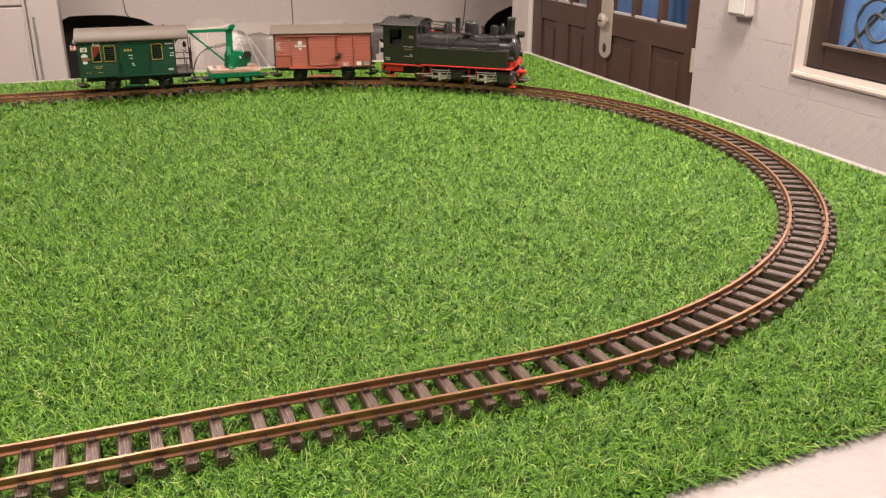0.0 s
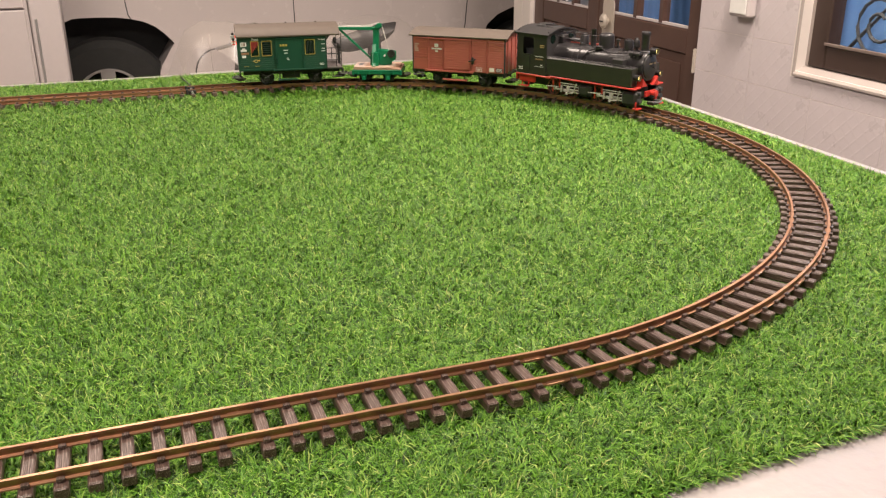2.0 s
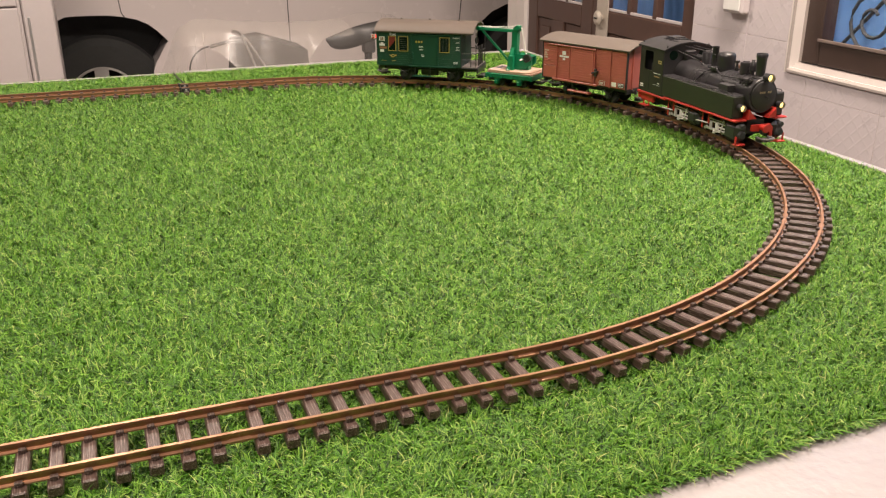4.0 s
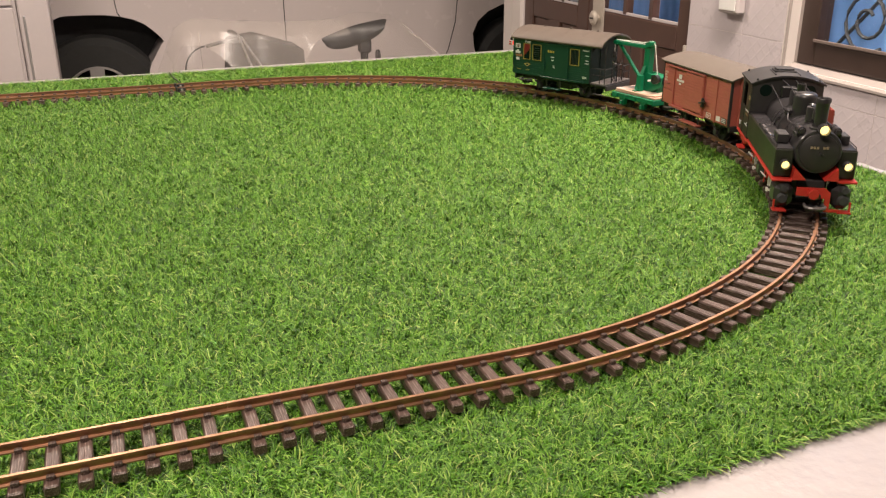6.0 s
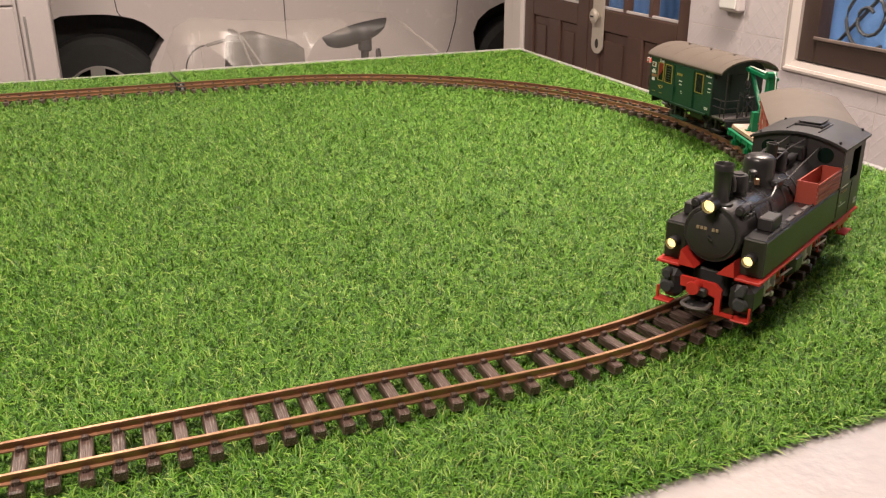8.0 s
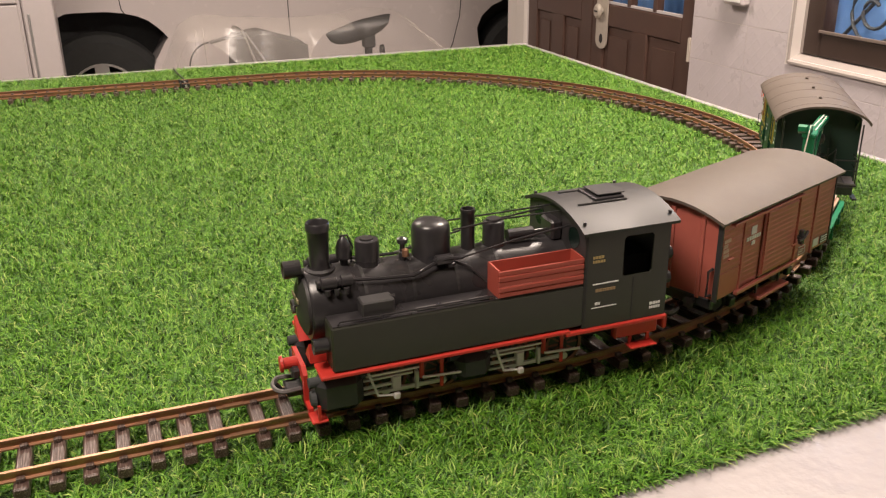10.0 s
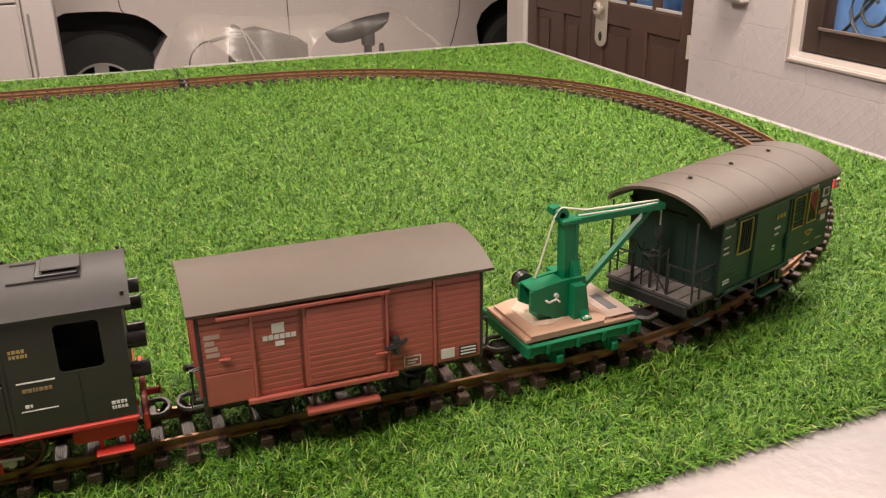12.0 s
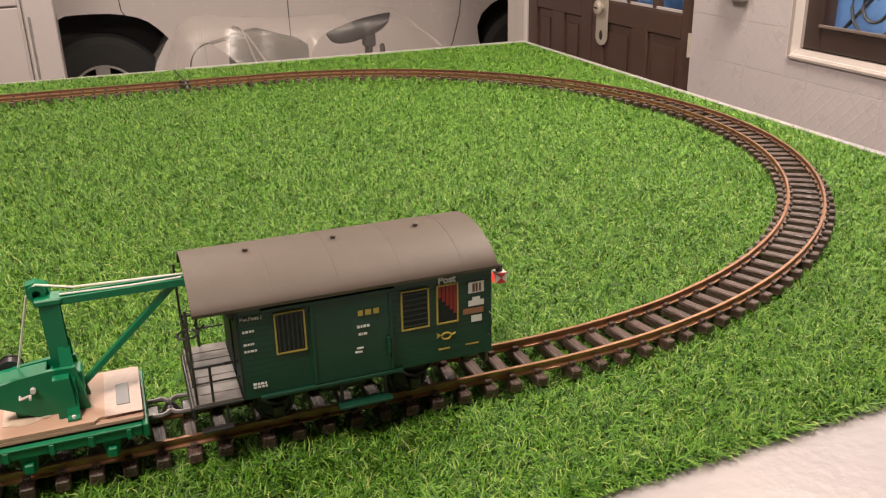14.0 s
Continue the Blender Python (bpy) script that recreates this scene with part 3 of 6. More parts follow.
def plastic_cover():
    """Clear sheet draped over the bicycle: a ridge line with sagging, creased flanks."""
    cx0 = 0.27
    ridge = [(-0.48, 0.1), (-0.43, 0.68), (-0.345, 0.875), (-0.28, 0.908), (-0.15, 0.90), (0.05, 0.885), (0.25, 0.888), (0.38, 0.908), (0.47, 0.905), (0.53, 0.85), (0.62, 0.785), (0.7, 0.72), (0.74, 0.1)]
    bm = bmesh.new()
    rows = []
    ys = (-0.34, -0.30, -0.26, -0.2, -0.1, 0, 0.1, 0.2, 0.3)
    xs = np.linspace(-0.48, 0.74, 70)
    for x in xs:
        top = float(np.interp(x, [p[0] for p in ridge], [p[1] for p in ridge]))
        row = []
        for j, y in enumerate(ys):
            d = abs(y) / 0.3
            z = top - 0.05 * d * d - (0.0 if d < 0.8 else (d - 0.8) * 2.2)
            z += 0.012 * noise.noise((x * 9, y * 7, 1.0)) + 0.006 * noise.noise((x * 30, y * 25, 4.0))
            row.append(bm.verts.new((cx0 + x, 2.0 + y + 0.01 * noise.noise((x * 14, z * 9, 7.0)), FLOOR_Z + max(0.05, z))))
        rows.append(row)
    for p, q in zip(rows, rows[1:]):
        for k in range(len(ys) - 1):
            bm.faces.new((p[k], p[k + 1], q[k + 1], q[k]))
    ob = part("plastic_cover", bm, PLASTIC, None, "", True)
    ob.visible_shadow = False
    # Folded-over hem along the ridge: a second layer just above the first.
    bm = bmesh.new()
    rows = []
    for x in np.linspace(-0.38, 0.26, 50):
        top = float(np.interp(x, [p[0] for p in ridge], [p[1] for p in ridge]))
        edge = -0.235 - 0.02 * math.sin((x + 0.38) / 0.64 * math.pi) + 0.012 * noise.noise((x * 7, 0.3, 2.0))
        row = []
        for k in range(7):
            y = 0.03 + (edge - 0.03) * k / 6
            d = abs(y) / 0.3
            z = top - 0.05 * d * d - (0.0 if d < 0.8 else (d - 0.8) * 2.2) + 0.007
            z += 0.012 * noise.noise((x * 9, y * 7, 1.0)) + 0.006 * noise.noise((x * 30, y * 25, 4.0))
            row.append(bm.verts.new((cx0 + x, 2.0 + y - 0.004, FLOOR_Z + z)))
        rows.append(row)
    for p, q in zip(rows, rows[1:]):
        for k in range(6):
            bm.faces.new((p[k], p[k + 1], q[k + 1], q[k]))
    hem = part("folded_hem", bm, HEM, ob, "milky folded-over hem", True)
    hem.visible_shadow = False
    rng = random.Random(12)
    for k in range(14):
        # Short creases run down from the saddle end and from the left hump.
        # Each is a thin white tube in place of its highlight.
        x0, x1, y = (0.5 + 0.014 * k, 0.515 + 0.0155 * k, -0.01 - 0.2 * rng.random()) if k < 12 else (-0.36 + 0.02 * (k - 9), -0.4 + 0.03 * (k - 9), -0.06 - 0.03 * (k - 9))
        pts = []
        for u in np.linspace(0, 1, 6):
            x = x0 + (x1 - x0) * u + 0.004 * rng.uniform(-1, 1)
            yy = y - (0.05 + 0.004 * k) * u
            top = float(np.interp(x, [p[0] for p in ridge], [p[1] for p in ridge]))
            d = abs(yy) / 0.3
            z = top - 0.05 * d * d - (0.0 if d < 0.8 else (d - 0.8) * 2.2)
            z += 0.012 * noise.noise((x * 9, yy * 7, 1.0)) + 0.006 * noise.noise((x * 30, yy * 25, 4.0))
            pts.append((cx0 + x, 2.0 + yy, FLOOR_Z + z + 0.002))
        cr = part("crease", tube(pts, 0.0007 + 0.0007 * rng.random(), 5), CREASE, ob, "white tube painting a crease highlight" if k == 0 else "")
        cr.visible_shadow = False
    return tagged(ob, "clear crumpled plastic sheet over the bicycle", "cover")


plastic_cover()

# ---- table and grass ----
GRASS_Z = -0.0245
TX0, TX1, TY0, TY1 = -1.45, 0.908, -1.18, 1.118


def table(name, x0, x1, y0, y1):
    t = thing(name, "white table with laminate board top under grass", "table", pose(0, 0, 0), "layout tables")
    part("tabletop", box(x0, x1, y0, y1, GRASS_Z - 0.03, GRASS_Z - 0.004, 0.004), TABLETOP, t)
    for x in (x0 + 0.05, x1 - 0.09):
        for y in (y0 + 0.05, y1 - 0.09):
            part("leg", box(x, x + 0.04, y, y + 0.04, FLOOR_Z, GRASS_Z - 0.03, 0.003), ALLOY, t)
    return t


table("table", -0.168, TX1, TY0, TY1)
table("table", TX0, -0.172, TY0, TY1 - 0.018)

for nm, b in (("edge_strip", (-0.138, TX1 - 0.001, 1.092, 1.117)), ("edge_strip", (TX0, -0.182, 1.088, 1.099)), ("edge_strip", (0.888, TX1 - 0.006, TY0 + 0.3, 1.0915))):
    tagged(part(nm, box(*b, GRASS_Z - 0.0038, -0.0175, 0.0015), TABLETOP), "white raised edge strip along the table rim", "edge strip")


def front_edge(x):
    """y of the cut front edge of the mat, which runs a little askew."""
    return -0.9528 + 0.062 * x


mat_ob = part("grass_mat", prism([(TX0 + 0.01, front_edge(TX0)), (0.884, front_edge(0.884)), (0.884, 1.086), (TX0 + 0.01, 1.086)], "z", GRASS_Z - 0.0039, GRASS_Z - 0.0015), GRASSBASE)
tagged(mat_ob, "green woven backing of artificial grass", "grass mat")
R = 0.765


FAR = 0.031       # the far half of the bend is longer than a half circle by this
SKEW = 0.03       # the far straight runs a little askew


def off_track(x, y):
    """Distance from the centre line of the track."""
    yy = np.where(y > 0, y * R / (R + FAR), y)
    flat = np.where(y > 0, (y + SKEW * x) * R / (R + FAR), -y)
    return np.abs(np.where(x > 0, np.hypot(x, yy), flat) - R)


def grass():
    rng = np.random.default_rng(5)

    # Even pile, thickest where it lies close to the viewer and thinning towards the far and outer parts.
    u = rng.random((920000, 3))
    fx, fy = TX0 + 0.01 + (0.884 - TX0 - 0.01) * u[:, 0], -1.0 + 2.088 * u[:, 1] ** 1.32
    keep = (u[:, 2] < np.clip((fx - TX0) / 0.7, 0.22, 1.0)) & (fy > front_edge(fx) + 0.002)
    fx, fy = fx[keep], fy[keep]
    # The pile is sewn in tufts: blades crowd towards the middle of their tuft and share its lean and height.
    cell = 0.0068
    gx, gy = np.floor(fx / cell).astype(int), np.floor((fy + 0.5 * cell * (np.floor(fx / cell) % 2)) / cell).astype(int)
    tuft = (gx * 7919 + gy * 104729) % 65521
    jit = rng.uniform(-0.5, 0.5, (65521, 4))
    cx = (gx + 0.5 + 0.6 * jit[tuft, 0]) * cell
    cy = (gy + 0.5 - 0.5 * (gx % 2) + 0.6 * jit[tuft, 1]) * cell
    fx, fy = fx + 0.25 * (cx - fx), fy + 0.25 * (cy - fy)
    xy = np.stack([fx, fy], 1)
    # Fringe that hangs over the cut edges of the mat.
    m = 4000
    along = rng.uniform(-0.62, 0.886, m)
    fringe = np.concatenate([np.stack([along, front_edge(along) + rng.uniform(-0.002, 0.008, m)], 1), np.stack([rng.uniform(0.879, 0.8865, m), rng.uniform(-0.95, 1.088, m)], 1), np.stack([rng.uniform(-0.75, 0.886, m), rng.uniform(1.081, 1.0885, m)], 1)])
    first = len(xy)
    xy = np.concatenate([xy, fringe])
    x, y = xy.T
    n = len(x)
    d = off_track(x, y)
    under = d < 0.043
    length = rng.uniform(0.0085, 0.018, n) * np.where(under, 0.8, 1.0) * np.where((d > 0.034) & (d < 0.062) & (np.hypot(np.maximum(x, 0), y) < R), np.where(y > 0.2, 1.7, 1.3), 1.0)
    # The pile is crimped: blades rise, then bend over to one side, each with its own turn.
    yaw = rng.uniform(0, 2 * np.pi, n)
    yaw[:first] = jit[tuft, 2] * 2 * np.pi + rng.normal(0, 1.2, first)
    length[:first] *= 1.0 + 0.3 * jit[tuft, 3]
    for i, a in enumerate((-np.pi / 2, 0.0, np.pi / 2)):
        yaw[first + i * m:first + (i + 1) * m] = a + rng.uniform(-1.3, 1.3, m)
    lean1 = rng.uniform(0.3, 1.2, n)
    lean1[first:first + m] = rng.uniform(1.15, 1.5, m)
    lean2 = np.clip(lean1 + rng.uniform(0.35, 1.15, n), 0, 1.72)
    lean2[first:first + m] = np.clip(lean1[first:first + m] + rng.uniform(0.05, 0.3, m), 0, 1.6)
    width = rng.uniform(0.0006, 0.00118, n)
    dx, dy = np.cos(yaw), np.sin(yaw)
    px, py = -dy, dx
    tw = rng.uniform(-0.8, 0.8, n)
    v = np.zeros((n, 5, 3))
    h1, h2 = 0.45 * length, 0.55 * length
    r1, z1 = h1 * np.sin(lean1), h1 * np.cos(lean1)
    r2, z2 = r1 + h2 * np.sin(lean2), z1 + h2 * np.cos(lean2)
    side = rng.uniform(-0.0045, 0.0045, n)
    for k, (rr, zz, ww, sd) in enumerate(((0, 0, 1, 0), (0, 0, -1, 0), (r1, z1, 1, 0), (r1, z1, -1, 0), (r2, z2, 0, side))):
        v[:, k, 0] = x + dx * rr + px * (width * ww * 0.55 + sd)
        v[:, k, 1] = y + dy * rr + py * (width * ww * 0.55 + sd)
        v[:, k, 2] = GRASS_Z + zz + (ww * width * tw * 0.4 if k > 1 else 0)
    base = (np.arange(n) * 5)[:, None]
    quads = base + np.array([[0, 1, 3, 2]])
    tris = base + np.array([[2, 3, 4]])
    loops = np.concatenate([quads, tris], 1).ravel()
    starts = (np.arange(n)[:, None] * 7 + np.array([[0, 4]])).ravel()
    me = bpy.data.meshes.new("grass_blades")
    me.vertices.add(n * 5)
    me.vertices.foreach_set("co", v.ravel())
    me.loops.add(len(loops))
    me.loops.foreach_set("vertex_index", loops.astype(np.int32))
    me.polygons.add(n * 2)
    me.polygons.foreach_set("loop_start", starts.astype(np.int32))
    me.update(calc_edges=True)
    me.materials.append(GRASS)
    return tagged(new("grass_blades", me), "bright green artificial grass pile on the mat", "grass", kind="stuff")


grass()


def wall_tiles():
    """Embossed wall tiles, each proud of the wall by a few millimetres."""
    w, hgt, g = 0.262, 0.1295, 0.0014
    cuts = {}
    for j in range(-5, 6):
        for i in range(-8, 2):
            z0, y0 = 0.055 + j * hgt, 0.703 + i * w
            y1, z1 = y0 + w - g, z0 + hgt - g
            # Cut the tile back to the openings where it meets them.
            spans = [(y0, y1, z0, z1)]
            for a, b, c, d in ((WIN_Y0 - 0.018, WIN_Y1 + 0.018, WIN_Z0 - 0.016, 9), (DOOR_Y0 - 0.001, DOOR_Y1 + 0.05, -9, DOOR_TOP + 0.05)):
                out = []
                for s0, s1, t0, t1 in spans:
                    if s1 <= a or s0 >= b or t1 <= c or t0 >= d:
                        out.append((s0, s1, t0, t1))
                        continue
                    if s0 < a:
                        out.append((s0, a, t0, t1))
                    if s1 > b:
                        out.append((b, s1, t0, t1))
                    if t0 < c:
                        out.append((max(s0, a), min(s1, b), t0, c))
                spans = out
            for s0, s1, t0, t1 in spans:
                if s1 - s0 < 0.008 or t1 - t0 < 0.008:
                    continue
                key = (round(s1 - s0, 4), round(t1 - t0, 4))
                if key not in cuts:
                    bm = box(-0.0014, 0.0, 0.0, key[0], 0.0, key[1], 0.0005)
                    m2 = bpy.data.meshes.new("tile")
                    bmesh.ops.recalc_face_normals(bm, faces=bm.faces)
                    bm.to_mesh(m2)
                    bm.free()
                    m2.materials.append(TILE)
                    cuts[key] = m2
                ob = new("tile", cuts[key])
                ob.parent = wall_east
                ob.location = (WALL_X, s0, t0)


wall_tiles()

# ---- track ----
CURVE = math.pi * R


def centre_line():
    """Points of the track's centre line with the way gone: s grows along the run and is CURVE where the near straight begins."""
    pts = [(x, R + FAR - SKEW * x) for x in np.arange(-1.6, 0.0, 0.01)]
    pts += [(R * math.cos(a), (R + (FAR if a > 0 else 0.0)) * math.sin(a)) for a in np.linspace(math.pi / 2, -math.pi / 2, 361)]
    bend = len(pts) - 1
    pts += [(x, -R) for x in np.arange(-0.01, -2.2, -0.01)]
    pts = np.array(pts)
    gone_by = np.concatenate([[0.0], np.cumsum(np.hypot(*np.diff(pts, axis=0).T))])
    return pts, gone_by - gone_by[bend] + CURVE


LINE, LINE_S = centre_line()


def at(s, off=0.0):
    """Point on the track: s metres along its centre line, off metres outwards; and the way of travel."""
    p = [float(np.interp(s, LINE_S, LINE[:, k])) for k in (0, 1)]
    d = Vector([float(np.interp(s + 0.004, LINE_S, LINE[:, k]) - np.interp(s - 0.004, LINE_S, LINE[:, k])) for k in (0, 1)] + [0.0]).normalized()
    return Vector((p[0] - d.y * off, p[1] + d.x * off, 0)), d


def sleeper_mesh():
    bm = box(-0.0058, 0.0058, -0.039, 0.039, -0.0185, -0.0088, 0.0012)
    for y in (-0.0243, 0.0243):
        for s in (-1, 1):
            add_box(bm, -0.0032, 0.0032, y + s * 0.0042 - 0.0022, y + s * 0.0042 + 0.0022, -0.0088, -0.0046, 0.0006)
    me = bpy.data.meshes.new("sleeper")
    bmesh.ops.recalc_face_normals(bm, faces=bm.faces)
    bm.to_mesh(me)
    bm.free()
    me.materials.append(SLEEPER)
    return me


SLEEPER_MESH = sleeper_mesh()
RAIL = [(-0.0016, 0.0), (0.0016, 0.0), (0.0016, -0.0022), (0.0006, -0.003), (0.0006, -0.0066), (0.0034, -0.0074), (0.0034, -0.0086), (-0.0034, -0.0086), (-0.0034, -0.0074), (-0.0006, -0.0066), (-0.0006, -0.003), (-0.0016, -0.0022)]


JOINER = [(-0.0042, -0.0088), (-0.0042, -0.0066), (-0.0012, -0.0058), (0.0012, -0.0058), (0.0042, -0.0066), (0.0042, -0.0088)]


def rail(s0, s1, off, shape=RAIL):
    bm = bmesh.new()
    n = max(2, int((s1 - s0) / 0.012))
    rings = []
    for i in range(n + 1):
        s = s0 + (s1 - s0) * i / n
        rings.append([bm.verts.new(at(s, off + o)[0] + Vector((0, 0, z))) for o, z in shape])
    k = len(shape)
    for p, q in zip(rings, rings[1:]):
        for j in range(k):
            bm.faces.new((p[j], p[(j + 1) % k], q[(j + 1) % k], q[j]))
    bm.faces.new(rings[0])
    bm.faces.new(rings[-1])
    return bm


def track_section(s0, s1, count, name, label):
    t = thing(name, label, "track", group="model track sections")
    for off in (-0.0243, 0.0243):
        part("rail", rail(s0 + 0.00012, s1 - 0.00012, off), BRASS, t, "brass rail")
        part("rail_joiner", rail(s1 - 0.009, s1 + 0.009, off, JOINER), BRASS, t)
    gap = 0.036
    pitch = (s1 - s0 - gap) / (count - 1)
    for i in range(count):
        s = s0 + gap / 2 + pitch * i
        p, d = at(s)
        ob = new("sleeper", SLEEPER_MESH)
        ob.parent = t
        ob.matrix_basis = Matrix.Translation(p) @ pose(random.uniform(-0.0004, 0.0004), 0, random.uniform(-0.0006, 0.0003), 0, 0, math.degrees(math.atan2(d.y, d.x)) + random.uniform(-0.8, 0.8))
    return t


ends = CURVE - 0.0235
joints = [ends, ends - 0.391] + [ends - 0.391 - 0.4006 * k for k in range(1, 6)]
for b, a in zip(joints, joints[1:]):
    track_section(a, b, 14, "curved_track", "curved brass rail track on brown plastic sleepers")
for i in range(5):
    track_section(ends + 0.2895 * i, ends + 0.2895 * (i + 1), 11, "straight_track", "straight brass rail track on brown plastic sleepers")
for i in range(5):
    track_section(joints[-1] - 0.2895 * (i + 1), joints[-1] - 0.2895 * i, 11, "straight_track", "straight brass rail track on brown plastic sleepers")

clamp = thing("power_clamp", "black and metal power clamp on the rails", "rail clamp", pose(-0.161, R + FAR + 0.161 * SKEW, 0, 0, 0, -1.7))
for y in (-0.0243, 0.0243):
    c = part("clamp_body", box(-0.009, 0.009, y - 0.006, y + 0.006, -0.012, -0.0015, 0.0015), BLACK, clamp)
    part("screw", rod((0, y - 0.013, -0.006), (0, y + 0.013, -0.006), 0.0028), ALLOY, c)
    part("insulator", box(-0.0145, -0.0095, y - 0.0055, y + 0.0055, -0.011, 0.001, 0.001), BLACK_MATT, c)
part("lead", tube([(0.002, 0.03, -0.008), (0.0, 0.09, -0.008), (-0.008, 0.16, -0.01), (-0.014, 0.27, -0.014), (-0.012, 0.316, -0.02), (-0.012, 0.325, -0.1)], 0.0016), BLACK_MATT, clamp, "thin black lead over the table edge")


# ---- train ----
SPOKERED = mat("dull_red_spoke", (0.2, 0.062, 0.048), 0.5)
GREYLOOP = mat("worn_grey_loop", (0.13, 0.12, 0.12), 0.35, vary=0.3)
BARS = mat("dull_window_bars", (0.02, 0.03, 0.026), 0.5)
SPIN = []      # wheelsets: (object, axle x, axle z, radius, carriage key)
RODS = []      # coupling rods: (object, x, y, z of its middle, wheel radius, crank, phase)


def arch(half, edge, ridge, n=14, thick=0.003, bow=2.0):
    """Outline (y, z) of an arched roof sheet."""
    up = [(half * math.cos(a), edge + (ridge - edge) * math.sin(a) ** bow) for a in np.linspace(0, math.pi, n + 1)]
    low = [((half - thick * 0.3) * math.cos(a), edge - thick + (ridge - edge) * math.sin(a) ** bow) for a in np.linspace(math.pi, 0, n + 1)]
    return up + low


def gable(half, foot, edge, ridge, n=14, bow=2.0):
    """Outline (y, z) of an end wall under an arched roof."""
    return [(-half, foot), (half, foot)] + [(half * math.cos(a), edge + (ridge - edge) * math.sin(a) ** bow) for a in np.linspace(0, math.pi, n + 1)]


def wheelset(parent, x, r, key, material=BLACK, spokes=0):
    m = pose(0, 0, 0, 90, 0, 0)
    bm = bmesh.new()
    add_rod(bm, (0, -0.026, 0), (0, 0.026, 0), 0.0022)
    for s in (1, -1):
        add_lathe(bm, [(0.0, s * 0.0205), (r + 0.002, s * 0.0205), (r + 0.002, s * 0.0218), (r, s * 0.0224), (r, s * 0.0272), (r * 0.86, s * 0.0276), (r * 0.82, s * 0.0258), (0.005, s * 0.0258), (0.004, s * 0.028), (0, s * 0.028)], m, 24)
    ob = part("wheelset", bm, material, parent, "", True)
    if spokes:
        for s in (1, -1):
            part("wheel_rim", lathe([(r * 0.99, s * 0.0262), (r * 0.99, s * 0.0282), (r * 0.85, s * 0.0282), (r * 0.85, s * 0.0262)], m, 24), SPOKERED, ob)
            for k in range(spokes):
                part("spoke", box(-0.0009, 0.0009, 0.004, r * 0.84, s * 0.0258 - 0.0006, s * 0.0258 + 0.0009, 0, m @ pose(0, 0, 0, 0, 0, 360 * k / spokes)), SPOKERED, ob)
    ob.matrix_basis = pose(x, 0, r)
    SPIN.append((ob, x, r, r, key))
    return ob


def coupler(parent, x, way):
    """Hook and loop coupling that points forwards (way 1) or backwards (-1)."""
    pts = [(x, -0.012, 0.017)] + [(x + way * (0.013 + 0.009 * math.cos(a)), 0.0135 * math.sin(a), 0.0173) for a in np.linspace(-1.5, 1.5, 9)] + [(x, 0.012, 0.017)]
    loop = part("coupling_loop", tube(pts, 0.0021), GREYLOOP, parent, "grey metal coupling loop")
    part("coupling_plate", box(*sorted((x - way * 0.004, x + way * 0.012)), -0.0115, 0.0115, 0.0095, 0.0152, 0.0012), BLACK, loop)
    part("coupling_hook", tube([(x - way * 0.01, 0, 0.013), (x + way * 0.014, 0, 0.012), (x + way * 0.02, 0, 0.02)], 0.0022), BLACK, loop)
    return loop



def lap(x0, x1, foot, face, s, z0, z1, cut):
    """A plank along x with its upper edge chamfered, on side s; foot and face are its inner and outer y."""
    lip = 0.6 * cut
    return prism([(s * foot, z0), (s * (face - 0.3 * lip), z0), (s * face, z1 - 1.4 * cut), (s * (face - lip), z1), (s * foot, z1)], "x", min(x0, x1), max(x0, x1))


def bars(name, parent, cells, y, s, material, label="", thick=0.0006):
    """Printed marks as thin plates on a side: cells of (x0, x1, z0, z1)."""
    bm = bmesh.new()
    for x0, x1, z0, z1 in cells:
        add_box(bm, min(x0, x1), max(x0, x1), min(y, y + s * thick), max(y, y + s * thick), z0, z1)
    return part(name, bm, material, parent, label)


def print_rows(x, z, w, h, n, rng):
    """Cells of short unreadable print: n rows in a w by h block with x falling along the text."""
    out = []
    for i in range(n):
        z1 = z - i * h / n
        cx = x
        while cx > x - w + 0.001:
            l = rng.uniform(0.0012, 0.003)
            out.append((cx, max(cx - l, x - w), z1 - h / n * 0.62, z1))
            cx -= l + 0.0007
    return out


def lettering(name, words, size, parent, m, material, label="", bold=0.0):
    cu = bpy.data.curves.new(name, "FONT")
    cu.body, cu.size, cu.extrude, cu.offset = words, size, 0.0003, bold
    tmp = bpy.data.objects.new(name, cu)
    me = bpy.data.meshes.new_from_object(tmp)
    bpy.data.objects.remove(tmp)
    me.materials.clear()
    me.materials.append(material)
    ob = new(name, me)
    ob.parent, ob.matrix_basis = parent, m
    if label:
        ob["label"] = label
    return ob


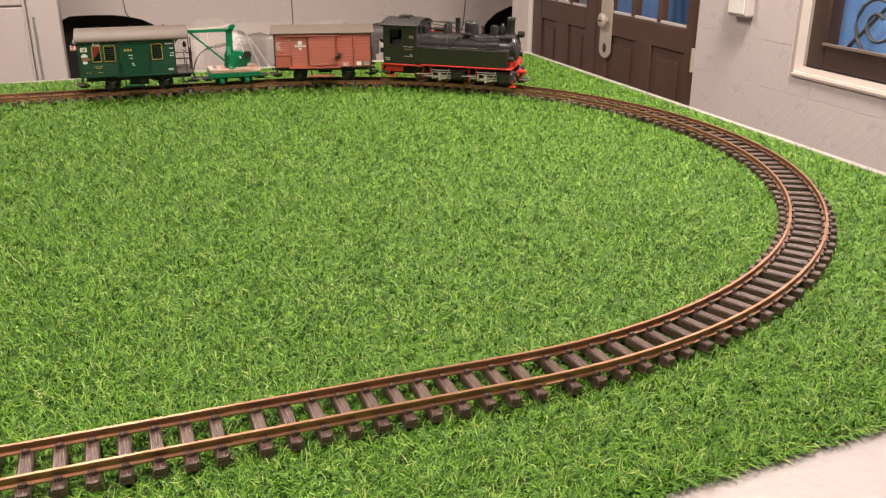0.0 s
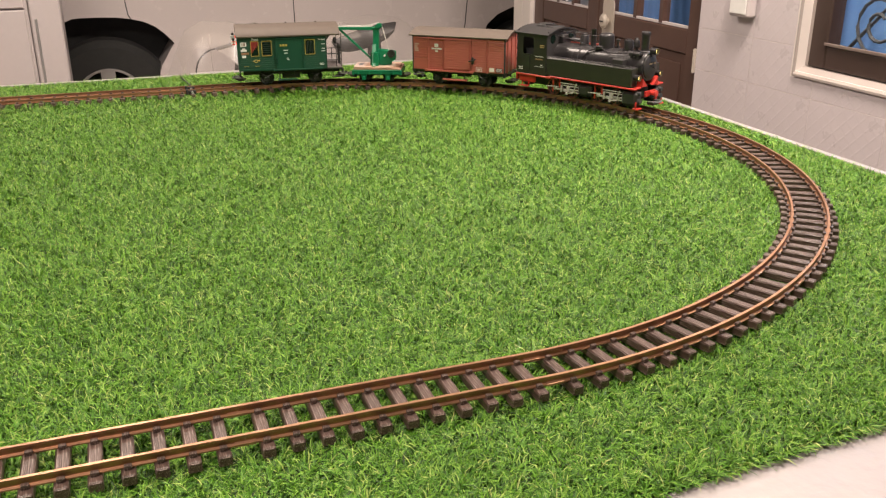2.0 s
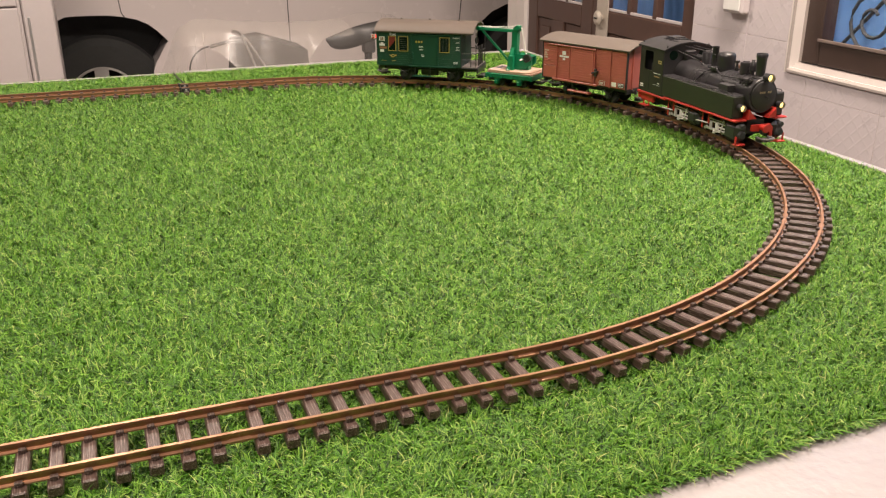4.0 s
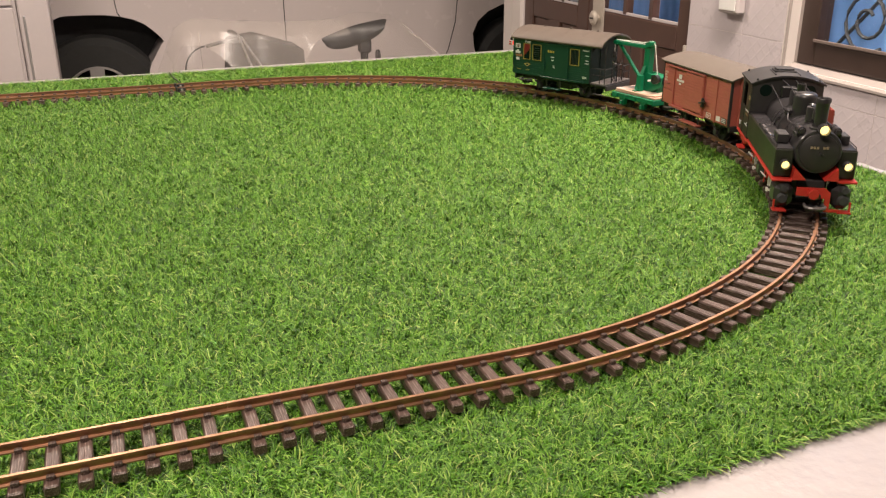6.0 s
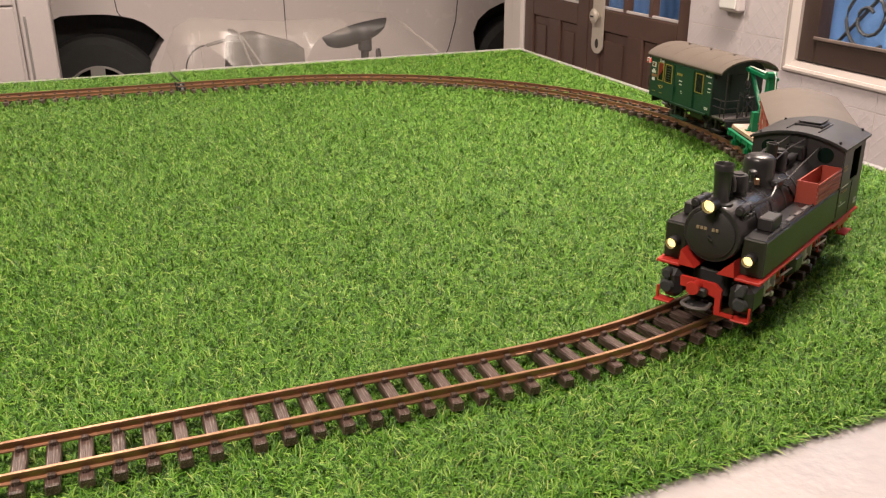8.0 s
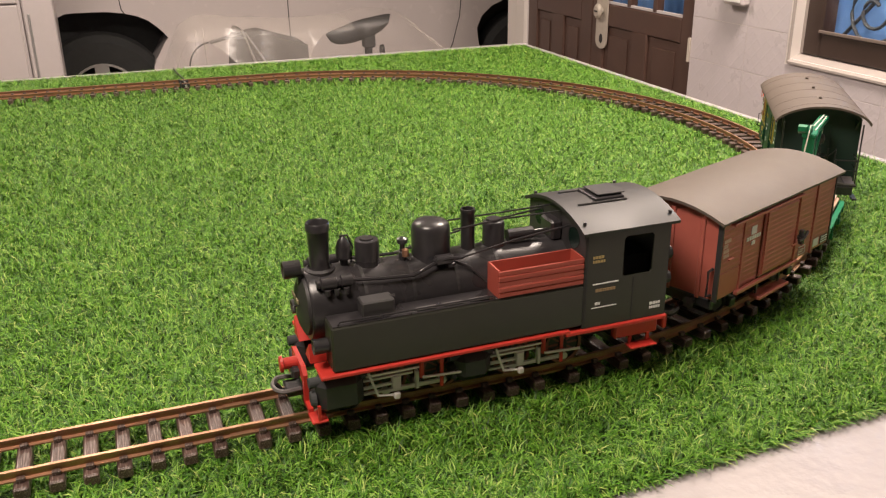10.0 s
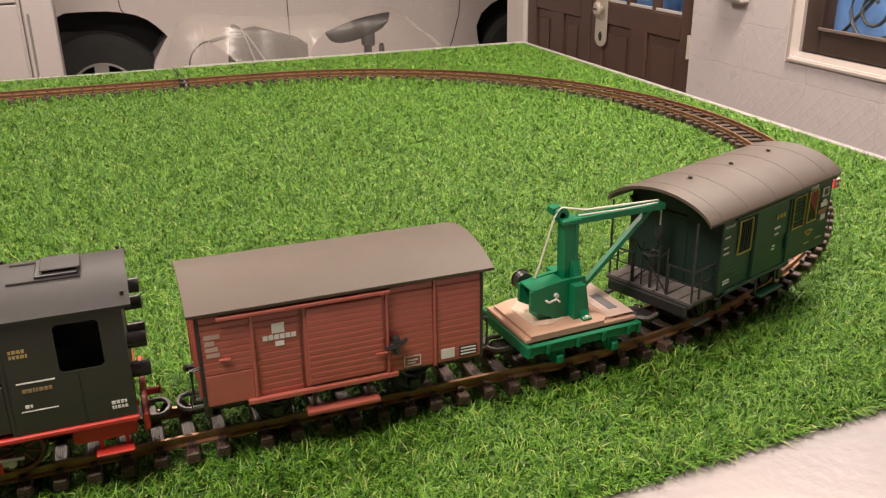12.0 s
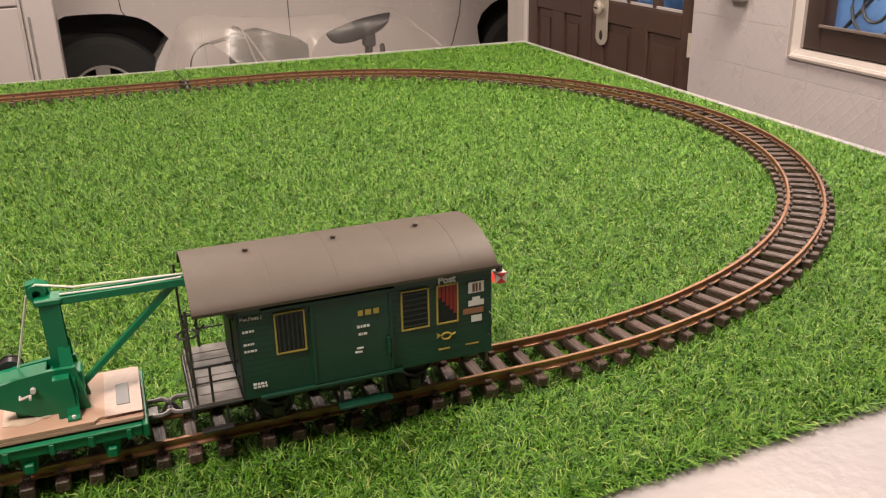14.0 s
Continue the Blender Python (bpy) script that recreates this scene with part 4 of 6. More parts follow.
def locomotive():
    LIDGREY = mat("worn_grey_lid", (0.12, 0.11, 0.11), 0.35, vary=0.3)
    L = thing("steam_locomotive", "dark green and black model tank locomotive, red frame", "locomotive")
    # Frame and running plate.
    part("frame", box(-0.155, 0.15, -0.02, 0.02, 0.018, 0.046, 0.002), BLACK_MATT, L)
    for s in (1, -1):
        bm = box(-0.062, 0.163, min(s * 0.03, s * 0.0575), max(s * 0.03, s * 0.0575), 0.0455, 0.049, 0.0008)
        add_box(bm, -0.165, -0.062, min(s * 0.03, s * 0.0575), max(s * 0.03, s * 0.0575), 0.0425, 0.0465, 0.0008)
        add_box(bm, -0.064, -0.060, min(s * 0.03, s * 0.0575), max(s * 0.03, s * 0.0575), 0.0425, 0.049, 0.0006)
        part("running_plate", bm, RED, L, "red running plate edge")
        # Side tank.
        y0, y1 = sorted((s * 0.030, s * 0.055))
        tank = part("side_tank", box(-0.078, 0.152, y0, y1, 0.0492, 0.09, 0.0016), GREEN_LOCO, L, "dark green side tank")
        part("tank_top", box(-0.077, 0.151, y0 + 0.001, y1 - 0.001, 0.0901, 0.091, 0.0004), BLACK, tank)
        lid = part("filler_lid", box(0.096, 0.124, *sorted((s * 0.033, s * 0.049)), 0.0912, 0.105, 0.0012), BLACK_MATT, tank)
        part("lid_hinge", rod((0.094, s * 0.041, 0.104), (0.098, s * 0.041, 0.104), 0.0016), BLACK, lid)
        part("grab_rail", tube([(0.146, s * 0.053, 0.091), (0.144, s * 0.053, 0.094), (0.01, s * 0.053, 0.094), (0.008, s * 0.053, 0.091)], 0.0008), BLACK, tank)
        for k in range(3):
            part("lid_plate", box(0.012 + k * 0.024, 0.03 + k * 0.024, *sorted((s * 0.0465, s * 0.0515)), 0.0912, 0.0925, 0.0004), LIDGREY, tank, "worn grey lid plate")
        # Lamp before the tank.
        m = Matrix.Translation((0.1525, s * 0.042, 0.07)) @ pose(0, 0, 0, 0, 90, 0)
        lamp = part("headlamp", lathe([(0, 0), (0.0062, 0), (0.0066, 0.0125), (0.0058, 0.0127), (0.0056, 0.007), (0, 0.007)], m, 18), BLACK, L)
        part("lamp_lens", lathe([(0, 0.0095), (0.003, 0.009), (0.0055, 0.0076), (0, 0.0071)], m, 18), LAMPGLOW, lamp, "glowing warm lens")
        # Cylinders front and rear, steps.
        for a, b, z0, z1 in ((0.125, 0.166, 0.0075, 0.0425), (0.008, 0.042, 0.012, 0.041)):
            c = part("cylinder_block", box(a, b, *sorted((s * 0.026, s * 0.052)), z0, z1, 0.0075), BLACK, L, "black cylinder block")
            part("cylinder_cover", rod((b, s * 0.041, 0.022), (b + 0.004, s * 0.041, 0.022), 0.0085, 0.006, 16), LINER, c)
            part("valve_chest", rod((a - 0.004, s * 0.041, 0.037), (b + 0.005, s * 0.041, 0.037), 0.0046, None, 14), LINER, c)
        st = part("step", box(0.158, 0.172, *sorted((s * 0.034, s * 0.053)), 0.004, 0.0062, 0.0006), RED, L, "red step")
        part("step_hanger", box(0.164, 0.1665, *sorted((s * 0.05, s * 0.0525)), 0.006, 0.02), RED, st)
        st = part("step", box(-0.158, -0.13, *sorted((s * 0.045, s * 0.057)), 0.016, 0.018, 0.0006), RED, L, "red step")
        part("step_hanger", box(-0.155, -0.152, *sorted((s * 0.045, s * 0.047)), 0.018, 0.044), RED, st)
        part("step_hanger", box(-0.136, -0.133, *sorted((s * 0.045, s * 0.047)), 0.018, 0.044), RED, st)
        part("axle_spring_box", box(-0.162, -0.115, *sorted((s * 0.042, s * 0.05)), 0.026, 0.0425, 0.002), RED, L, "red frame box under the cab")
        # Valve gear.
        for wx, ex in (((0.1, 0.048), 0.125), ((-0.02, -0.074), 0.008)):
            z = 0.019
            r = part("coupling_rod", box(-0.03, 0.03, -0.001, 0.001, -0.0022, 0.0022, 0.0008), STEEL, L, "bright steel coupling rod")
            for k in (-0.0265, 0.0265):
                part("crank_pin", rod((k, -0.003 * s, 0), (k, 0.002 * s, 0), 0.0033, None, 12), STEEL, r)
            RODS.append((r, (wx[0] + wx[1]) / 2, s * 0.034, z, z, 0.008, 0.0 if s > 0 else 90.0))
            main = part("piston_rod", rod((ex - 0.03, s * 0.041, 0.022), (ex, s * 0.041, 0.022), 0.0016), STEEL, L, "bright steel piston rod")
            part("crosshead", box(ex - 0.034, ex - 0.026, *sorted((s * 0.038, s * 0.044)), 0.016, 0.029, 0.001), STEEL, main)
            for z2 in (0.0285, 0.0155):
                part("slide_bar", box(ex - 0.045, ex, *sorted((s * 0.0395, s * 0.0425)), z2, z2 + 0.0018), STEEL, main)
            g = part("radius_rod", box(ex - 0.05, ex - 0.002, *sorted((s * 0.0445, s * 0.046)), 0.034, 0.0362, 0.0004), STEEL, L)
            part("expansion_link", box(ex - 0.054, ex - 0.050, *sorted((s * 0.0435, s * 0.047)), 0.024, 0.045, 0.001), RED, g, "red expansion link")
            part("combination_lever", tube([(ex - 0.004, s * 0.047, 0.039), (ex - 0.012, s * 0.047, 0.016), (ex - 0.028, s * 0.047, 0.0135)], 0.0013), STEEL, g)
            part("guide_frame", box(ex - 0.05, ex - 0.047, *sorted((s * 0.0395, s * 0.0445)), 0.0135, 0.0305, 0.0005), STEEL, main)
            part("lifting_arm", box(ex - 0.072, ex - 0.0685, *sorted((s * 0.045, s * 0.0465)), 0.012, 0.046, 0.0006), RED, g, "red lifting arm")
            part("drop_link_foot", box(ex - 0.031, ex - 0.0255, *sorted((s * 0.0465, s * 0.0505)), 0.0105, 0.0165, 0.001), STEEL, g)
            part("eccentric_rod", tube([(ex - 0.052, s * 0.048, 0.026), (ex - 0.088, s * 0.048, 0.024)], 0.0013), STEEL, g)
    for wx in (0.1, 0.048, -0.02, -0.074):
        wheelset(L, wx, 0.019, "L", BLACK_MATT, 10)
    # Boiler, smokebox, chimney and domes.
    mx = Matrix.Translation((0, 0, 0.0895)) @ pose(0, 0, 0, 0, 90, 0)
    boiler = part("boiler", lathe([(0, -0.08), (0.0305, -0.08), (0.0305, 0.12), (0.0315, 0.1205), (0.0315, 0.158), (0.030, 0.1605), (0, 0.1605)], mx, 40), BLACK, L, "glossy black boiler", True)
    for x in (-0.01, 0.03, 0.07, 0.112):
        part("boiler_band", lathe([(0.0307, x), (0.0312, x), (0.0312, x + 0.003), (0.0307, x + 0.003)], mx, 40), BLACK_MATT, boiler)
    sd = part("smokebox_door", lathe([(0, 0.1605), (0.0265, 0.1605), (0.026, 0.163), (0.018, 0.1665), (0, 0.168)], mx, 36), BLACK_MATT, L, "black smokebox door", True)
    rng = random.Random(2)
    bm = bmesh.new()
    for k in range(6):
        if k == 2:
            continue
        y = 0.0105 - k * 0.0042
        add_box(bm, 0.168, 0.169, y - 0.0029, y, 0.0955, 0.0988)
    part("number_plate_bars", bm, mat("brass_print", (0.32, 0.25, 0.16), 0.4), sd, "small pale bars of print")
    part("door_handle", tube([(0.168, 0, 0.0895), (0.171, 0, 0.0895), (0.171, 0.005, 0.0865)], 0.001), BLACK, sd)
    ch = part("chimney", lathe([(0.0105, 0.119), (0.0086, 0.1215), (0.0082, 0.126), (0.0092, 0.1545), (0.0101, 0.1555), (0.0101, 0.1612), (0.0093, 0.1622), (0.008, 0.1605), (0.0074, 0.135), (0, 0.135)], pose(0.146, 0, 0), 28), BLACK, L, "tall black chimney", True)
    part("chimney_flange", lathe([(0.013, 0.116), (0.013, 0.121), (0.0105, 0.1225)], pose(0.146, 0, 0), 28), BLACK_MATT, ch)
    m = Matrix.Translation((0.163, 0, 0.1235)) @ pose(0, 0, 0, 0, 90, 0)
    lamp = part("headlamp", lathe([(0, 0), (0.0072, 0), (0.0076, 0.0145), (0.0068, 0.0147), (0.0066, 0.008), (0, 0.008)], m, 20), BLACK, L)
    part("lamp_bracket", box(0.16, 0.166, -0.003, 0.003, 0.11, 0.119), BLACK, lamp)
    part("lamp_lens", lathe([(0, 0.0108), (0.004, 0.01), (0.0065, 0.0085), (0, 0.0081)], m, 20), LAMPGLOW, lamp, "glowing warm lens")
    bell = part("bell", lathe([(0.003, 0.118), (0.0035, 0.126), (0.0068, 0.128), (0.0064, 0.138), (0.0045, 0.143), (0.0018, 0.146), (0, 0.148)], pose(0.125, 0, 0), 18), BLACK, L, "black bell", True)
    part("bell_hoop", tube([(0.119, 0, 0.122), (0.117, 0, 0.136), (0.121, 0, 0.147), (0.128, 0, 0.147)], 0.001), BLACK, bell)
    part("sand_dome", lathe([(0.0108, 0.114), (0.0106, 0.122), (0.0106, 0.1385), (0.0098, 0.1408), (0.0062, 0.1412), (0.0058, 0.1426), (0, 0.143)], pose(0.1045, 0, 0), 24), BLACK, L, "black sand dome", True)
    w = part("whistle", lathe([(0.0035, 0.118), (0.0035, 0.126), (0.0022, 0.127), (0.0022, 0.134), (0.0048, 0.135), (0.0048, 0.1385), (0.002, 0.14), (0, 0.14)], pose(0.074, 0.004, 0), 14), BLACK, L)
    part("whistle_valve", lathe([(0.003, 0.124), (0.003, 0.13), (0, 0.131)], pose(0.073, 0.009, 0), 12), BRASS, w, "brass valve")
    dome = part("steam_dome", lathe([(0.0185, 0.112), (0.0172, 0.12), (0.017, 0.126), (0.017, 0.1425), (0.0162, 0.1468), (0.0135, 0.1494), (0.007, 0.1508), (0, 0.1512)], pose(0.0465, 0, 0), 32), BLACK, L, "large rounded black steam dome", True)
    for s in (1, -1):
        part("regulator_box", box(0.034, 0.05, *sorted((s * 0.016, s * 0.025)), 0.117, 0.124, 0.0012), BLACK, dome)
        part("sand_pipe", tube([(0.034, s * 0.02, 0.118), (0.02, s * 0.026, 0.112), (0.0, s * 0.031, 0.092)], 0.0014), BLACK, dome)
        part("steam_pipe", tube([(0.046, s * 0.022, 0.121), (0.064, s * 0.026, 0.1155), (0.072, s * 0.027, 0.113), (0.1, s * 0.026, 0.1145), (0.127, s * 0.024, 0.1165)], 0.0015), BLACK, L)
        part("handrail", tube([(-0.076, s * 0.026, 0.137), (-0.02, s * 0.027, 0.131), (0.03, s * 0.027, 0.122)], 0.0009), BLACK, L)
        part("control_rod", tube([(-0.076, s * 0.01, 0.1455), (-0.02, s * 0.008, 0.145), (0.03, s * 0.012, 0.143)], 0.0008), BLACK, L)
        pump = part("air_pump", lathe([(0, 0), (0.0052, 0), (0.0052, 0.009), (0.0036, 0.010), (0.0036, 0.013), (0.0056, 0.014), (0.0056, 0.026), (0.0036, 0.027), (0.0036, 0.030), (0, 0.0305)], pose(0.125, s * 0.024, 0.1165, 0, 90, 0), 16), BLACK, L, "black air pump beside the smokebox", True)
        for k in (0.131, 0.139, 0.147):
            part("pump_valve", lathe([(0, -0.005), (0.0022, -0.005), (0.0026, 0.0), (0, 0.0)], pose(k, s * 0.029, 0.1125), 10), BLACK_MATT, pump)
        valve = part("regulator_valve", lathe([(0, 0), (0.0042, 0), (0.0046, 0.003), (0.003, 0.004), (0.003, 0.010), (0, 0.011)], pose(0.036, s * 0.02, 0.1135, 0, 0, 0), 14), BLACK, dome)
        part("valve_arm", tube([(0.026, s * 0.024, 0.121), (0.038, s * 0.025, 0.1225), (0.052, s * 0.022, 0.1215)], 0.0016), BLACK, dome)
    part("stack_pipe", lathe([(0.0072, 0.118), (0.0062, 0.121), (0.0062, 0.1525), (0.0066, 0.153), (0.0066, 0.1562), (0.0052, 0.1562), (0.005, 0.135), (0, 0.135)], pose(0.0115, 0, 0), 20), BLACK, L, "black vent pipe", True)
    part("safety_dome", lathe([(0.0115, 0.116), (0.0102, 0.12), (0.0098, 0.14), (0.0088, 0.1415), (0.007, 0.142), (0.0065, 0.144), (0, 0.1443)], pose(-0.0135, 0, 0), 22), BLACK, L, "black rear sand dome", True)
    tb = part("turbo_generator", rod((-0.05, 0.004, 0.127), (-0.025, 0.004, 0.127), 0.0055, None, 16), BLACK, L)
    part("generator_pipe", rod((-0.07, 0.004, 0.127), (-0.05, 0.004, 0.127), 0.002), BLACK, tb)
    part("firebox_head", box(-0.077, -0.066, -0.012, 0.012, 0.118, 0.137, 0.002), BLACK, L)
    # Red saddle below the smokebox, buffer beams.
    for s in (1, -1):
        part("smokebox_saddle", prism([(s * 0.012, 0.0495), (s * 0.031, 0.0495), (s * 0.029, 0.067)], "x", 0.13, 0.166), RED, L, "red smokebox saddle plate")
    bb = part("buffer_beam", prism([(-0.024, 0.040), (0.015, 0.040), (0.022, 0.034), (0.022, 0.0095), (0.036, 0.0095), (0.036, 0.006), (0.0155, 0.006), (0.0155, 0.025), (0.004, 0.027), (-0.024, 0.029)], "x", 0.1672, 0.1712), RED, L, "red stepped front buffer beam")
    part("coupling_pocket", box(0.17, 0.178, -0.008, 0.008, 0.024, 0.0335, 0.002), BLACK, bb)
    part("buffer", lathe([(0.0052, 0), (0.0052, 0.012), (0.0075, 0.0125), (0.007, 0.0148), (0, 0.0152)], Matrix.Translation((0.1712, -0.004, 0.035)) @ pose(0, 0, 0, 0, 90, 0), 16), RED, bb, "red buffer")
    rb = part("rear_beam", box(-0.172, -0.167, -0.05, 0.05, 0.028, 0.0425, 0.001), RED, L, "red rear buffer beam")
    part("rear_buffer", lathe([(0.003, 0), (0.003, 0.01), (0.0065, 0.0105), (0, 0.012)], Matrix.Translation((-0.172, 0, 0.034)) @ pose(0, 0, 0, 0, -90, 0), 16), RED, rb)
    coupler(L, 0.172, 1)
    coupler(L, -0.166, -1)
    # Cab.
    cab = part("cab", box(-0.163, -0.078, -0.053, 0.053, 0.0468, 0.049), GREEN_LOCO, L, "dark green cab")
    for s in (1, -1):
        y0, y1 = sorted((s * 0.0532, s * 0.055))
        out = [(-0.163, 0.0468), (-0.078, 0.0468), (-0.078, 0.139), (-0.163, 0.139)]
        hole = [(-0.1445, 0.092), (-0.1185, 0.092), (-0.116, 0.0945), (-0.116, 0.128), (-0.1185, 0.1305), (-0.1445, 0.1305), (-0.147, 0.128), (-0.147, 0.0945)]
        bm = bmesh.new()
        rings = []
        for y in (y0, y1):
            rings.append(([bm.verts.new((x, y, z)) for x, z in out], [bm.verts.new((x, y, z)) for x, z in hole]))
        for o, h in rings:
            # Four panels between the outline and the rounded window hole.
            bm.faces.new((o[0], o[1], h[2], h[1], h[0], h[7]))
            bm.faces.new((o[1], o[2], h[3], h[2]))
            bm.faces.new((o[2], o[3], h[6], h[5], h[4], h[3]))
            bm.faces.new((o[3], o[0], h[7], h[6]))
        for k in range(4):
            bm.faces.new((rings[0][0][k], rings[0][0][(k + 1) % 4], rings[1][0][(k + 1) % 4], rings[1][0][k]))
        for k in range(8):
            bm.faces.new((rings[0][1][k], rings[0][1][(k + 1) % 8], rings[1][1][(k + 1) % 8], rings[1][1][k]))
        part("cab_side", bm, GREEN_LOCO, cab)
    part("cab_interior", box(-0.16, -0.082, -0.03, 0.03, 0.048, 0.1), LINER, cab, "black backhead inside the cab")
    for x0, x1, nm in ((-0.0795, -0.077, "cab_front"), (-0.164, -0.1625, "cab_back")):
        part(nm, prism(gable(0.0549, 0.0468, 0.138, 0.1505), "x", x0, x1), BLACK_MATT, cab, "black cab end wall")
    for s in (1, -1):
        part("front_spectacle", rod((-0.0772, s * 0.034, 0.128), (-0.0764, s * 0.034, 0.128), 0.0095, None, 20), DARKPANE, cab, "round cab front glass")
        part("door_line", box(-0.128, -0.1272, *sorted((s * 0.055, s * 0.0556)), 0.048, 0.09), BLACK_MATT, cab)
        bars("plate_bars", cab, [(-0.086, -0.112, 0.0885, 0.0895), (-0.086, -0.111, 0.0655, 0.0662)], s * 0.055, s, WHITEPRINT, "thin white print")
        bars("plate_bars", cab, print_rows(-0.089, 0.084, 0.02, 0.0045, 1, rng), s * 0.055, s, mat("dull_brass_print", (0.3, 0.2, 0.1), 0.4), "dull brass number bars")
        bars("plate_bars", cab, print_rows(-0.085, 0.116, 0.012, 0.008, 2, rng), s * 0.055, s, mat("gold_print", (0.4, 0.3, 0.12), 0.4), "small gilt maker plate bars")
        bars("plate_bars", cab, print_rows(-0.147, 0.0615, 0.0125, 0.008, 2, rng) + print_rows(-0.089, 0.071, 0.005, 0.004, 1, rng), s * 0.055, s, WHITEPRINT, "small white print")
        part("tank_seam", box(-0.08, -0.0788, *sorted((s * 0.0551, s * 0.0556)), 0.053, 0.138), BLACK_MATT, cab)
    roof = part("cab_roof", prism(arch(0.0585, 0.1395, 0.153), "x", -0.171, -0.073), BLACK_MATT, L, "black arched cab roof", True)
    hatch = part("roof_hatch", box(-0.137, -0.107, -0.017, 0.017, 0.1515, 0.155, 0.0006), BLACK, roof, "raised roof ventilator")
    part("hatch_lid", box(-0.139, -0.111, -0.014, 0.014, 0.1565, 0.1577, 0.0004), BLACK_MATT, hatch)
    for k in (-0.135, -0.114):
        for y in (-0.012, 0.012):
            part("hatch_post", box(k - 0.001, k + 0.001, y - 0.001, y + 0.001, 0.1547, 0.1567), BLACK, hatch)
    part("hatch_rail", tube([(-0.138, 0.019, 0.152), (-0.088, 0.019, 0.152)], 0.0011), BLACK_MATT, roof)
    part("hatch_rail", tube([(-0.138, -0.019, 0.152), (-0.088, -0.019, 0.152)], 0.0011), BLACK_MATT, roof)
    for x in (-0.166, -0.079):
        for y in (-0.048, 0.048):
            part("roof_hook", lathe([(0.0016, 0.1415), (0.0016, 0.1465), (0, 0.147)], pose(x, y, 0), 8), BLACK, roof)
    for y, z in ((0.0, 0.13), (0.036, 0.075), (-0.036, 0.075), (0.036, 0.1), (-0.036, 0.1)):
        m = Matrix.Translation((-0.164, y, z)) @ pose(0, 0, 0, 0, -90, 0)
        part("rear_lamp", lathe([(0, 0), (0.0062, 0), (0.0062, 0.014), (0.005, 0.0145), (0, 0.0135)], m, 16), BLACK, L)
    # Coal bunker on the outer tank.
    bm = bmesh.new()
    x0, x1, y0, y1, z0, z1, t = -0.0765, 0.0055, 0.031, 0.0552, 0.0911, 0.1165, 0.0016
    add_box(bm, x0, x1, y0, y0 + t, z0, z1)
    add_box(bm, x0, x0 + t, y0 + t, y1 - t, z0, z1)
    add_box(bm, x1 - t, x1, y0 + t, y1 - t, z0, z1)
    add_box(bm, x0 + t, x1 - t, y0 + t, y1 - t, z0, z0 + 0.006)
    bk = part("coal_bunker", bm, BUNKER, L, "red-brown planked open coal bunker")
    for k in range(5):
        part("board", box(x0, x1, y1 - t, y1 + 0.0004 * (k % 2), z0 + k * 0.005 + 0.0003, z0 + k * 0.005 + 0.0048, 0.0006), BUNKER, bk)
    return L


def lower_body(car, by):
    """Lets the body of a car sit lower between its wheels and couplings."""
    for ob in car.children:
        if ob.name.split(".")[0] not in ("wheelset", "axle_guard", "coupling_loop", "brake_gear", "battery_box"):
            ob.location.z -= by


